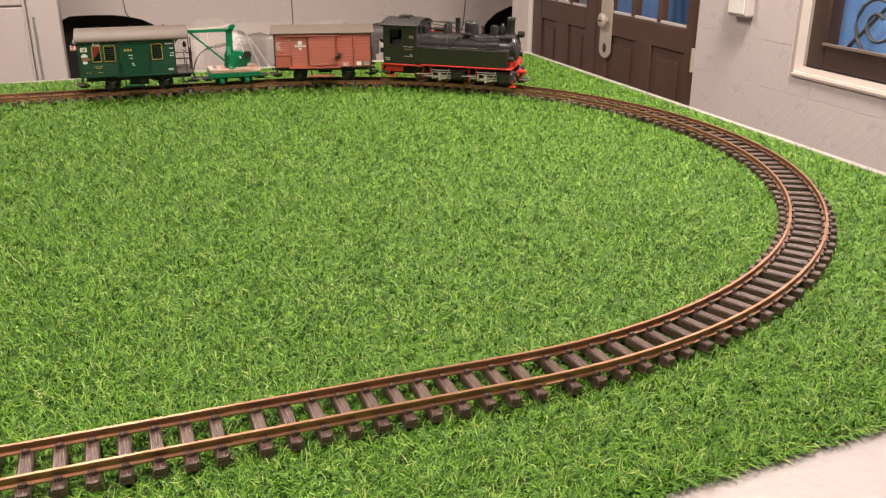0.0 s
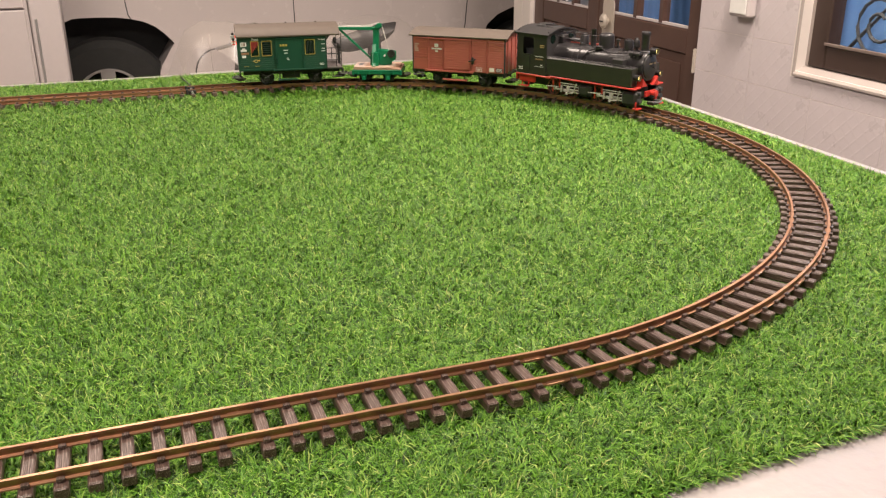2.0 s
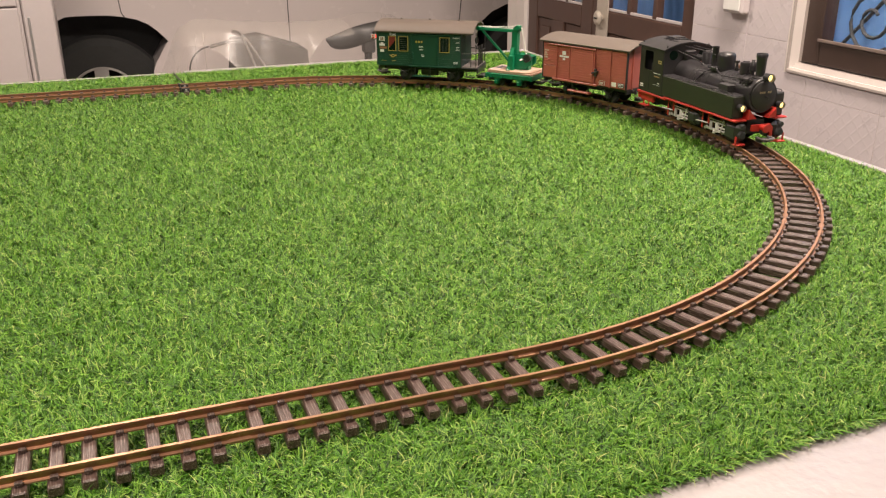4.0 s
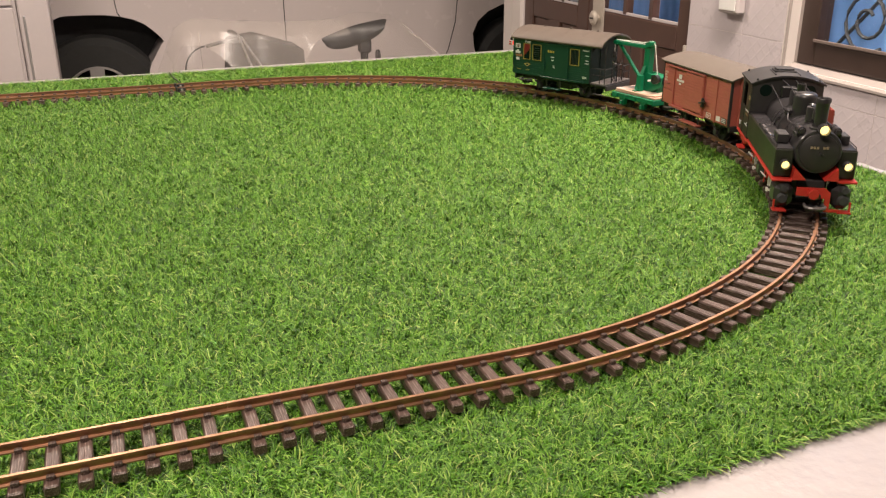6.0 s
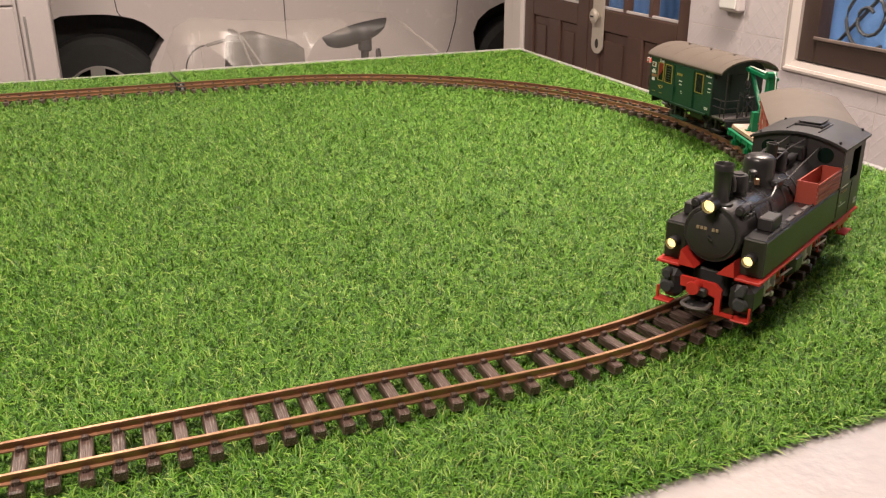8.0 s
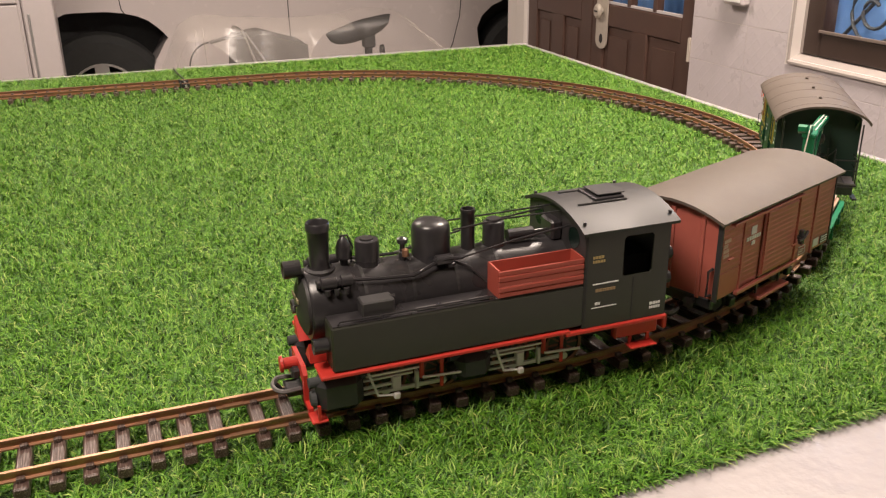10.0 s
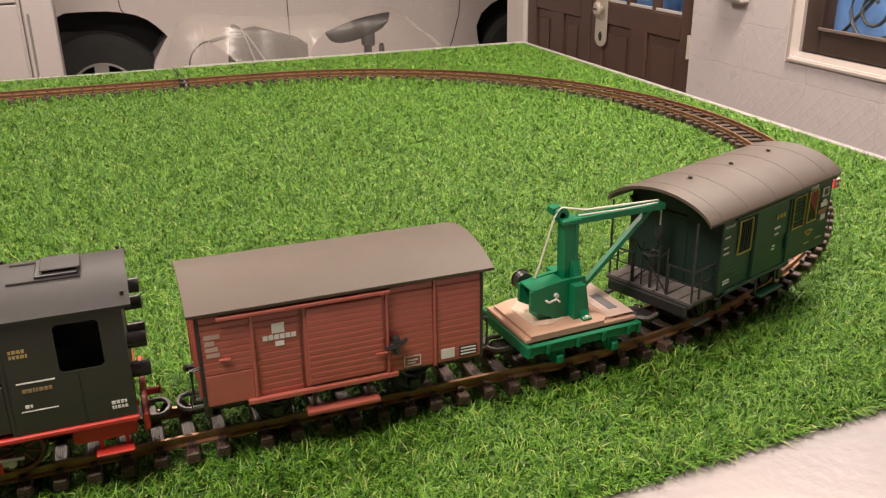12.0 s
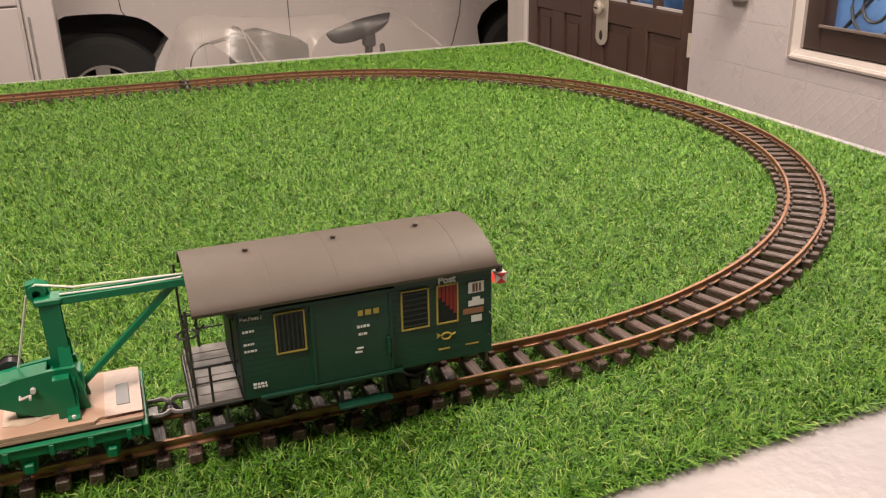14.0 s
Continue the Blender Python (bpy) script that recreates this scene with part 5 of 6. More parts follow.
def boxcar():
    B = thing("boxcar", "brown-red planked model boxcar with arched roof", "railway wagon")
    h, z0, z1 = 0.054, 0.0455, 0.1275
    E, SH = 0.116, 0.0045      # half the body's length, and how far the fittings sit forward of its middle
    part("body", box(-E, E, -h + 0.0025, h - 0.0025, z0, z1), BOXRED, B)
    rng = random.Random(8)
    for s in (1, -1):
        # Sides face each other turned by half a turn: x runs with s.
        def X(a, b):
            return sorted((s * (a + SH), s * (b + SH)))

        def Y(a, b):
            return sorted((s * a, s * b))
        door = part("sliding_door", box(*X(-0.036, 0.032), *Y(h - 0.0008, h + 0.0008), z0 + 0.002, z1 - 0.007, 0.0004), BOXRED, B, "sliding plank door")
        n = 13
        for k in range(n):
            a = z0 + 0.004 + (z1 - z0 - 0.014) * k / n
            b = a + (z1 - z0 - 0.014) / n - 0.0001
            part("plank", lap(*X(-0.033, 0.029), h + 0.0006, h + 0.0027, s, a, b, 0.001), BOXRED, door)
        n = 14
        for sx0, sx1, low in ((0.0735, E - SH, 5), (0.035, 0.071, 0), (-0.077, -0.039, 0), (-E - SH, -0.081, 0)):
            for k in range(low, n):
                a = z0 + (z1 - z0 - 0.004) * k / n
                b = a + (z1 - z0 - 0.004) / n - 0.0001
                part("plank", lap(*X(sx0, sx1), h - 0.003, h + (0.0004 if sx0 != 0.035 else -0.0006), s, a, b, 0.001), BOXRED, B)
            if low:
                part("side_panel", box(*X(sx0, sx1), *Y(h - 0.003, h + 0.0004), z0, z0 + (z1 - z0 - 0.004) * low / n - 0.001, 0.0005), BOXRED, B)
        for x in (0.0722, -0.079):
            part("side_post", box(*X(x - 0.0013, x + 0.0013), *Y(h - 0.001, h + 0.0018), z0 - 0.002, z1 - 0.003, 0.0004), BOXRED, B)
        part("door_post", box(*X(-0.0378, -0.036), *Y(h - 0.001, h + 0.0035), z0, z1 - 0.004), BOXRED, B)
        for x in (-E - 0.001, E + 0.001):
            part("corner_post", box(*sorted((s * (x - 0.0014), s * (x + 0.0014))), *Y(h - 0.004, h + 0.0012), z0 - 0.002, z1, 0.0004), BLACK_MATT, B)
        part("door_rail", box(*X(-0.04, 0.098), *Y(h, h + 0.005), z1 - 0.0078, z1 - 0.0048, 0.0005), BOXRED, B)
        part("door_rail", box(*X(-0.045, 0.08), *Y(h, h + 0.0045), z0 - 0.003, z0 + 0.001, 0.0005), BOXRED, B)
        part("foot_board", box(*X(-0.028, 0.034), *Y(h - 0.006, h + 0.006), 0.0225, 0.026, 0.0006), BOXRED, B)
        for x in (-0.02, 0.026):
            part("board_hanger", box(*X(x - 0.0015, x + 0.0015), *Y(h - 0.004, h - 0.0025), 0.026, z0), BLACK, B)
        la = part("latch", box(*X(-0.047, -0.038), *Y(h + 0.001, h + 0.0065), 0.071, 0.0745, 0.0006), BLACK, B, "black door latch")
        part("latch_bar", box(*X(-0.046, -0.0405), *Y(h + 0.003, h + 0.0085), 0.0645, 0.0815, 0.0012), BLACK, la)
        part("latch_arm", tube([(s * (-0.052 + SH), s * (h + 0.0075), 0.0775), (s * (-0.043 + SH), s * (h + 0.009), 0.0735), (s * (-0.034 + SH), s * (h + 0.0075), 0.0715)], 0.0019), BLACK, la)
        part("latch_handle", box(*X(-0.038, -0.026), *Y(h + 0.0035, h + 0.0055), 0.066, 0.0678, 0.0005), BOXRED, la)
        part("grip", box(*X(0.09, 0.099), *Y(h, h + 0.003), 0.0845, 0.0862, 0.0005), BOXRED, B)
        y = s * (h + 0.0004)
        em = [(0.0565, 0.0465, 0.1, 0.1085)] + [(0.064 - 0.0045 * k, 0.0602 - 0.0045 * k, 0.0945, 0.0985) for k in range(6)] + [(0.0545, 0.0475, 0.0885, 0.0925)]
        bars("emblem", B, [(s * (a + SH), s * (b + SH), c, d) for a, b, c, d in em], y - s * 0.0008, s, WHITEPRINT, "white cross-shaped block of print")
        lab = []
        for a, b, c, d in ((0.116, 0.104, 0.104, 0.1075), (0.116, 0.1085, 0.0985, 0.1025), (0.116, 0.106, 0.0935, 0.0972), (0.1155, 0.105, 0.0885, 0.092)):
            lab.append((s * (a - 0.003), s * (b - 0.003), c, d))
        bars("print_block", B, lab, y - s * 0.0001, s, mat("faded_print", (0.5, 0.35, 0.3), 0.5), "faded pale print rows")
        fr = [(-0.051, -0.066, 0.0565, 0.0572), (-0.051, -0.066, 0.0475, 0.0482), (-0.051, -0.0518, 0.0475, 0.0572), (-0.0652, -0.066, 0.0475, 0.0572), (-0.054, -0.063, 0.0525, 0.0538), (-0.054, -0.061, 0.05, 0.0512)]
        bars("label_frame", B, [(s * (a + SH), s * (b + SH), c, d) for a, b, c, d in fr], y, s, WHITEPRINT, "white outlined label")
        bars("label_plate", B, [(s * -0.08, s * -0.092, 0.0485, 0.0575)], y, s, WHITEPRINT, "small white label")
        bars("label_plate", B, [(s * -0.0965, s * -0.1125, 0.048, 0.0575)], y, s, BLACK_MATT, "small black label")
        bars("label_lines", B, [(s * -0.0975, s * -0.1115, c, c + 0.0011) for c in (0.0495, 0.0524, 0.0553)], y + s * 0.0006, s, WHITEPRINT)
        # End wall: planks, posts, handle.
        ex = s * E
        part("end_wall", prism(gable(h - 0.001, z0, z1 - 0.003, z1 + 0.0105), "x", *sorted((ex, ex + s * 0.0016))), BOXRED, B)
        for y2 in (-0.034, 0.0, 0.034):
            part("end_post", box(*sorted((ex + s * 0.0016, ex + s * 0.004)), y2 - 0.0022, y2 + 0.0022, z0 - 0.002, z1 + 0.004, 0.0005), BOXRED, B)
        part("buffer_beam", box(*sorted((s * 0.112, s * 0.118)), -0.05, 0.05, 0.034, z0 - 0.0002, 0.001), BLACK, B)
        for y2 in (-0.03, 0.03):
            part("buffer", lathe([(0.003, 0), (0.003, 0.008), (0.0062, 0.0085), (0, 0.0105)], Matrix.Translation((s * 0.118, y2, 0.039)) @ pose(0, 0, 0, 0, s * 90, 0), 14), BLACK, B)
        part("end_handrail", tube([(s * 0.1165, 0.048, 0.05), (s * 0.125, 0.048, 0.051), (s * 0.125, 0.048, 0.077), (s * 0.1165, 0.048, 0.078)], 0.0016), BLACK, B)
        bars("side_sill", B, [(-0.1165, 0.1165, 0.0405, 0.0452)], s * 0.045, s, BLACK, "", 0.004)
        for x in (-0.06, 0.06):
            g = part("axle_guard", prism([(x - 0.012, 0.04), (x + 0.012, 0.04), (x + 0.006, 0.012), (x - 0.006, 0.012)], "y", *Y(0.0335, 0.036)), BLACK_MATT, B)
            part("axle_box", box(x - 0.005, x + 0.005, *Y(0.036, 0.0425), 0.011, 0.021, 0.0012), BLACK, g)
            part("leaf_spring", tube([(x - 0.017, s * 0.04, 0.034), (x - 0.008, s * 0.04, 0.0255), (x, s * 0.04, 0.0225), (x + 0.008, s * 0.04, 0.0255), (x + 0.017, s * 0.04, 0.034)], 0.0018), BLACK, g)
        coupler(B, s * 0.1145, s)
    part("roof", prism(arch(0.0592, 0.128, 0.1405, thick=0.0028), "x", -0.1265, 0.1245), BOXROOF, B, "grey-brown arched roof", True)
    part("underframe", box(-0.112, 0.112, -0.03, 0.03, 0.033, 0.0445, 0.002), BLACK_MATT, B)
    for x in (-0.06, 0.06):
        wheelset(B, x, 0.0155, "B", BLACK_MATT)
    bt = part("brake_gear", tube([(-0.03, 0.02, 0.022), (0.0, 0.02, 0.026), (0.03, 0.02, 0.022)], 0.002), BLACK, B)
    part("brake_cylinder", rod((-0.014, -0.012, 0.026), (0.02, -0.012, 0.026), 0.007, None, 16), BLACK, bt)
    lower_body(B, 0.006)
    return B


def postal_car():
    # Darker green for the front end: its shade is put into the colour.
    ENDSHADE = mat("shaded_green_end", (0.006, 0.022, 0.017), 0.6, vary=0.2)
    CURTAIN = mat("dark_red_curtain", (0.2, 0.018, 0.014), 0.6, vary=0.2)
    P = thing("postal_car", "dark green model postal car, brown-grey ribbed roof", "railway wagon")
    h, z0, z1 = 0.0545, 0.0445, 0.1275
    xa, xb = -0.1265, 0.0875
    part("body", box(xa + 0.002, xb - 0.002, -h + 0.002, h - 0.002, z0, z1), POSTGREEN, P)
    rng = random.Random(3)
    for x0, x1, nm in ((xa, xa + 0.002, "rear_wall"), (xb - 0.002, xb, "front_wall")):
        part(nm, prism(gable(h, z0, z1 - 0.001, z1 + 0.0172, 14, 1.35), "x", x0, x1), ENDSHADE if nm == "front_wall" else POSTGREEN, P)
    for s in (1, -1):
        def Y(a, b):
            return sorted((s * a, s * b))
        n = 17
        for k in range(n):
            a = z0 + (z1 - z0) * k / n
            b = a + (z1 - z0) / n - 0.0001
            part("plank", lap(xa + 0.002, xb - 0.002, h - 0.003, h - 0.0002, s, a, b, 0.0003), POSTGREEN, P)
        door = part("sliding_door", box(-0.037, 0.031, *Y(h - 0.0004, h + 0.0016), z0 + 0.002, z1 - 0.006, 0.0006), POSTGREEN, P, "green sliding luggage door")
        for x in (-0.036, 0.029):
            part("door_stile", box(x - 0.0012, x + 0.0012, *Y(h + 0.0016, h + 0.0028), z0 + 0.003, z1 - 0.008, 0.0003), POSTGREEN, door)
        part("door_handle", box(-0.0345, -0.0315, *Y(h + 0.0016, h + 0.005), 0.063, 0.079, 0.0008), POSTGREEN, door)
        part("door_rail", box(-0.04, 0.068, *Y(h, h + 0.004), z1 - 0.0085, z1 - 0.0055, 0.0005), POSTGREEN, P)
        part("foot_board", box(-0.034, 0.012, *Y(h - 0.006, h + 0.006), 0.0195, 0.0225, 0.0006), POSTGREEN, P, "green foot board")
        part("lower_rail", box(-0.045, 0.075, *Y(h - 0.001, h + 0.003), z0 - 0.0015, z0 + 0.0018, 0.0005), POSTGREEN, P)
        for x in (-0.03, 0.008):
            part("board_hanger", box(x - 0.0015, x + 0.0015, *Y(h - 0.004, h - 0.0025), 0.0225, z0), BLACK, P)
        for x0, x1, kind in ((0.0355, 0.0575, "v"), (-0.0685, -0.0465, "h"), (-0.0945, -0.0775, "r")):
            yy = h - 0.0002
            w = part("window", box(x0, x1, *Y(yy, yy + 0.0006), 0.081, 0.1145), DARKPANE, P, "barred window in a yellow frame" if kind != "r" else "red-curtained window in a yellow frame")
            bm = bmesh.new()
            for b in ((x0 - 0.0012, x0, 0.0798, 0.1157), (x1, x1 + 0.0012, 0.0798, 0.1157), (x0, x1, 0.0798, 0.081), (x0, x1, 0.1145, 0.1157)):
                add_box(bm, b[0], b[1], *Y(yy, yy + 0.0018), b[2], b[3])
            part("window_frame", bm, YELLOW, w, "yellow frame")
            if kind == "v":
                for k in range(6):
                    x = x0 + (k + 0.5) * (x1 - x0) / 6
                    part("window_bar", box(x - 0.0005, x + 0.0005, *Y(yy + 0.0006, yy + 0.0014), 0.081, 0.1145), BARS, w)
            elif kind == "h":
                for k in range(7):
                    z = 0.081 + (k + 0.5) * 0.0335 / 7
                    part("window_bar", box(x0, x1, *Y(yy + 0.0006, yy + 0.0014), z - 0.0005, z + 0.0005), BARS, w)
            else:
                for k in range(5):
                    x = x0 + k * (x1 - x0) / 5
                    part("curtain_fold", box(x + 0.0003, x + (x1 - x0) / 5 - 0.0003, *Y(yy + 0.0006, yy + 0.0013), 0.088 + 0.004 * k, 0.1145), CURTAIN, w, "red curtain")
        y = s * (h + 0.0005)
        bars("label_plate", P, [(-0.1050, -0.1190, 0.1035, 0.1135)], y, s, WHITEPRINT, "small white crest plate")
        bars("label_mark", P, [(-0.1085, -0.1105, 0.105, 0.112), (-0.1115, -0.1130, 0.105, 0.112), (-0.1145, -0.1160, 0.105, 0.112)], y + s * 0.0006, s, mat("brown_mark", (0.15, 0.07, 0.04), 0.5))
        bars("label_plate", P, [(-0.1050, -0.1190, 0.0915, 0.0965), (-0.1085, -0.1155, 0.0965, 0.0995), (-0.1075, -0.1170, 0.0765, 0.0825)], y, s, WHITEPRINT, "small white labels")
        bars("label_mark", P, [(-0.1, -0.1185, 0.0845, 0.0895)], y, s, mat("ochre_label", (0.28, 0.14, 0.07), 0.5), "small ochre label")
        bars("print_block", P, print_rows(0.0835, 0.105, 0.009, 0.003, 1, rng) + print_rows(0.0835, 0.094, 0.008, 0.0028, 1, rng) + print_rows(0.0835, 0.088, 0.0095, 0.0028, 1, rng) + print_rows(0.0795, 0.058, 0.011, 0.0055, 2, rng), y, s, WHITEPRINT, "small white print")
        bars("print_block", P, print_rows(-0.007, 0.093, 0.0115, 0.0035, 1, rng) + print_rows(-0.008, 0.086, 0.008, 0.003, 1, rng) + [(-0.006, -0.0115, 0.072, 0.0735), (-0.0045, -0.0105, 0.0685, 0.07)], y + s * 0.0016, s, WHITEPRINT, "small white print")
        bars("print_block", P, [(-0.0770, -0.0875, 0.0555, 0.0568), (-0.1020, -0.1140, 0.0555, 0.0565)], y, s, YELLOW, "small yellow print")
        # Gilt maker mark drawn as plain blocks.
        bars("maker_mark", P, [(-0.0085, -0.0125, 0.1015, 0.1062), (-0.0145, -0.0195, 0.1015, 0.1062), (-0.0215, -0.026, 0.1015, 0.1062)], y + s * 0.0016, s, YELLOW, "gilt maker mark of three plain blocks")
        m = (Matrix.Translation((-0.0780, y + s * 0.0002, 0.1168)) @ pose(0, 0, 0, 90, 0, 180)) if s > 0 else (Matrix.Translation((-0.0920, y - 0.0002, 0.1168)) @ pose(0, 0, 0, 90, 0, 0))
        lettering("lettering", "Post", 0.0088, P, m, WHITEPRINT, "white word on the side", 0.0003)
        m = (Matrix.Translation((0.0848, y + s * 0.0002, 0.1135)) @ pose(0, 0, 0, 90, 0, 180)) if s > 0 else (Matrix.Translation((0.0668, y - 0.0002, 0.1135)) @ pose(0, 0, 0, 90, 0, 0))
        lettering("lettering", "Pw.Post i", 0.0046, P, m, WHITEPRINT, "small white words on the side", 0.00008)
        horn = part("post_horn", tube([(-0.0805 - 0.004 - 0.0042 * math.cos(a), y, 0.0678 + 0.003 * math.sin(a)) for a in np.linspace(0, 2 * math.pi, 14)] + [(-0.0930, y, 0.0695)], 0.0009), YELLOW, P, "yellow post horn")
        part("horn_bell", prism([(-0.0800, 0.0695), (-0.0760, 0.072), (-0.0760, 0.067)], "y", *sorted((y, y + s * 0.0008))), YELLOW, horn)
        part("corner_handrail", tube([(-0.1240, s * (h), 0.062), (-0.1240, s * (h + 0.004), 0.063), (-0.1240, s * (h + 0.004), 0.083), (-0.1240, s * h, 0.084)], 0.0009), BLACK, P)
        # Tail signals.
        tl = part("tail_lamp", box(-0.1400, -0.1290, *Y(0.0475, 0.0565), 0.108, 0.1185, 0.001), WHITEPRINT, P, "red and white tail signal box")
        part("tail_disc", prism([(-0.1393, 0.1088), (-0.1297, 0.1088), (-0.1345, 0.1132)], "y", *Y(0.0565, 0.0572)), RED, tl)
        part("tail_disc", prism([(-0.1393, 0.1178), (-0.1297, 0.1178), (-0.1345, 0.1135)], "y", *Y(0.0565, 0.0572)), RED, tl)
        part("tail_lens", box(-0.1289, -0.1277, *Y(0.049, 0.055), 0.1095, 0.117), REDGLOW, tl, "glowing red lens")
        part("tail_cap", lathe([(0.003, 0.1185), (0.003, 0.124), (0, 0.1245)], pose(-0.1345, s * 0.052, 0), 12), BLACK, tl)
        for x in (-0.06, 0.06):
            g = part("axle_guard", prism([(x - 0.012, 0.04), (x + 0.012, 0.04), (x + 0.006, 0.012), (x - 0.006, 0.012)], "y", *Y(0.0335, 0.036)), BLACK_MATT, P)
            part("axle_box", box(x - 0.005, x + 0.005, *Y(0.036, 0.0425), 0.011, 0.021, 0.0012), BLACK, g)
            part("leaf_spring", tube([(x - 0.017, s * 0.04, 0.034), (x - 0.008, s * 0.04, 0.0255), (x, s * 0.04, 0.0225), (x + 0.008, s * 0.04, 0.0255), (x + 0.017, s * 0.04, 0.034)], 0.0018), BLACK, g)
        # Platform rails at the front end.
        rl = part("platform_railing", tube([(0.0885, s * 0.05, 0.078), (0.1235, s * 0.05, 0.078), (0.1235, s * 0.022, 0.078)], 0.0011), BLACK, P, "black platform railing")
        part("railing_bar", tube([(0.0885, s * 0.05, 0.064), (0.1235, s * 0.05, 0.064), (0.1235, s * 0.022, 0.064)], 0.0008), BLACK, rl)
        for px, py, top in ((0.1235, 0.05, 0.128), (0.1235, 0.022, 0.079), (0.111, 0.05, 0.079)):
            part("railing_post", rod((px, s * py, 0.0445), (px, s * py, top), 0.0011, None, 8), BLACK, rl)
    part("platform", box(xb, 0.1265, -0.052, 0.052, 0.0418, 0.0445, 0.0006), BLACK_MATT, P)
    # Worn planks; the pale tone paints light reflected off the floor.
    GREYWOOD = mat("worn_plank_with_sheen", (0.17, 0.15, 0.145), 0.35, vary=0.35, scale=160, dirt=(0.1, 0.08, 0.075), dirt_scale=60)
    for k in range(7):
        part("platform_plank", box(xb + 0.001, 0.1255, -0.0515 + k * 0.0148, -0.0377 + k * 0.0148, 0.0446, 0.0466, 0.0004), GREYWOOD, P, "worn grey plank, paled by painted sheen")
    gate = part("platform_gate", tube([(0.1235, -0.02, 0.049), (0.1235, 0.02, 0.092), (0.1235, 0.02, 0.049), (0.1235, -0.02, 0.092)], 0.001), BLACK, P, "black folding platform gate")
    for k in range(5):
        part("gate_bar", rod((0.1235, -0.02 + 0.01 * k, 0.0467), (0.1235, -0.02 + 0.01 * k, 0.094), 0.0009, None, 8), BLACK, gate)
    for s in (1, -1):
        part("roof_bracket", prism([(0.0885, 0.1265), (0.1, 0.1265), (0.0885, 0.112)], "y", *sorted((s * 0.047, s * 0.049))), BLACK_MATT, P)
        part("corner_step", box(0.098, 0.1225, *sorted((s * 0.05, s * 0.0565)), 0.022, 0.0245, 0.0006), BLACK, P)
        part("step_hanger", box(0.1, 0.102, *sorted((s * 0.0495, s * 0.0505)), 0.0245, 0.0418), BLACK, P)
    part("platform_door", box(xb, xb + 0.0012, -0.016, 0.016, 0.047, 0.118, 0.0004), ENDSHADE, P)
    hw = part("brake_wheel", lathe([(0.008, -0.001), (0.01, 0), (0.008, 0.001), (0.007, 0), (0.008, -0.001)], pose(0.122, 0.0, 0.084), 20), BLACK, P, "black brake handwheel")
    part("brake_column", rod((0.122, 0, 0.046), (0.122, 0, 0.084), 0.0016), BLACK, hw)
    roof = part("roof", prism(arch(0.0612, 0.1275, 0.1497, 18, 0.003, 1.35), "x", -0.1295, 0.1195), POSTROOF, P, "brown-grey arched roof with ribs", True)
    for x in (-0.10, -0.048, 0.004, 0.056, 0.1):
        part("roof_rib", prism(arch(0.0613, 0.1276, 0.14992, 18, 0.001, 1.35), "x", x - 0.0006, x + 0.0006), POSTROOF, roof, "", True)
    for x in (-0.078, -0.005, 0.068):
        part("roof_vent", lathe([(0.0022, 0.148), (0.0022, 0.1518), (0.0031, 0.1522), (0, 0.1532)], pose(x, 0, 0), 10), POSTROOF, roof)
    part("underframe", box(-0.116, 0.12, -0.03, 0.03, 0.031, 0.0425, 0.002), BLACK_MATT, P)
    for x, w in ((0.1245, 1), (-0.122, -1)):
        part("buffer_beam", box(*sorted((x, x + w * 0.004)), -0.048, 0.048, 0.031, 0.0424, 0.001), BLACK, P)
        coupler(P, x - w * 0.002, w)
    for x in (-0.06, 0.06):
        wheelset(P, x, 0.0155, "P", BLACK_MATT)
    bx = part("battery_box", box(-0.022, 0.022, -0.024, 0.024, 0.014, 0.031, 0.002), BLACK, P)
    part("brake_cylinder", rod((0.028, 0.0, 0.024), (0.045, 0.0, 0.024), 0.006, None, 14), BLACK, bx)
    lower_body(P, 0.0045)
    return P


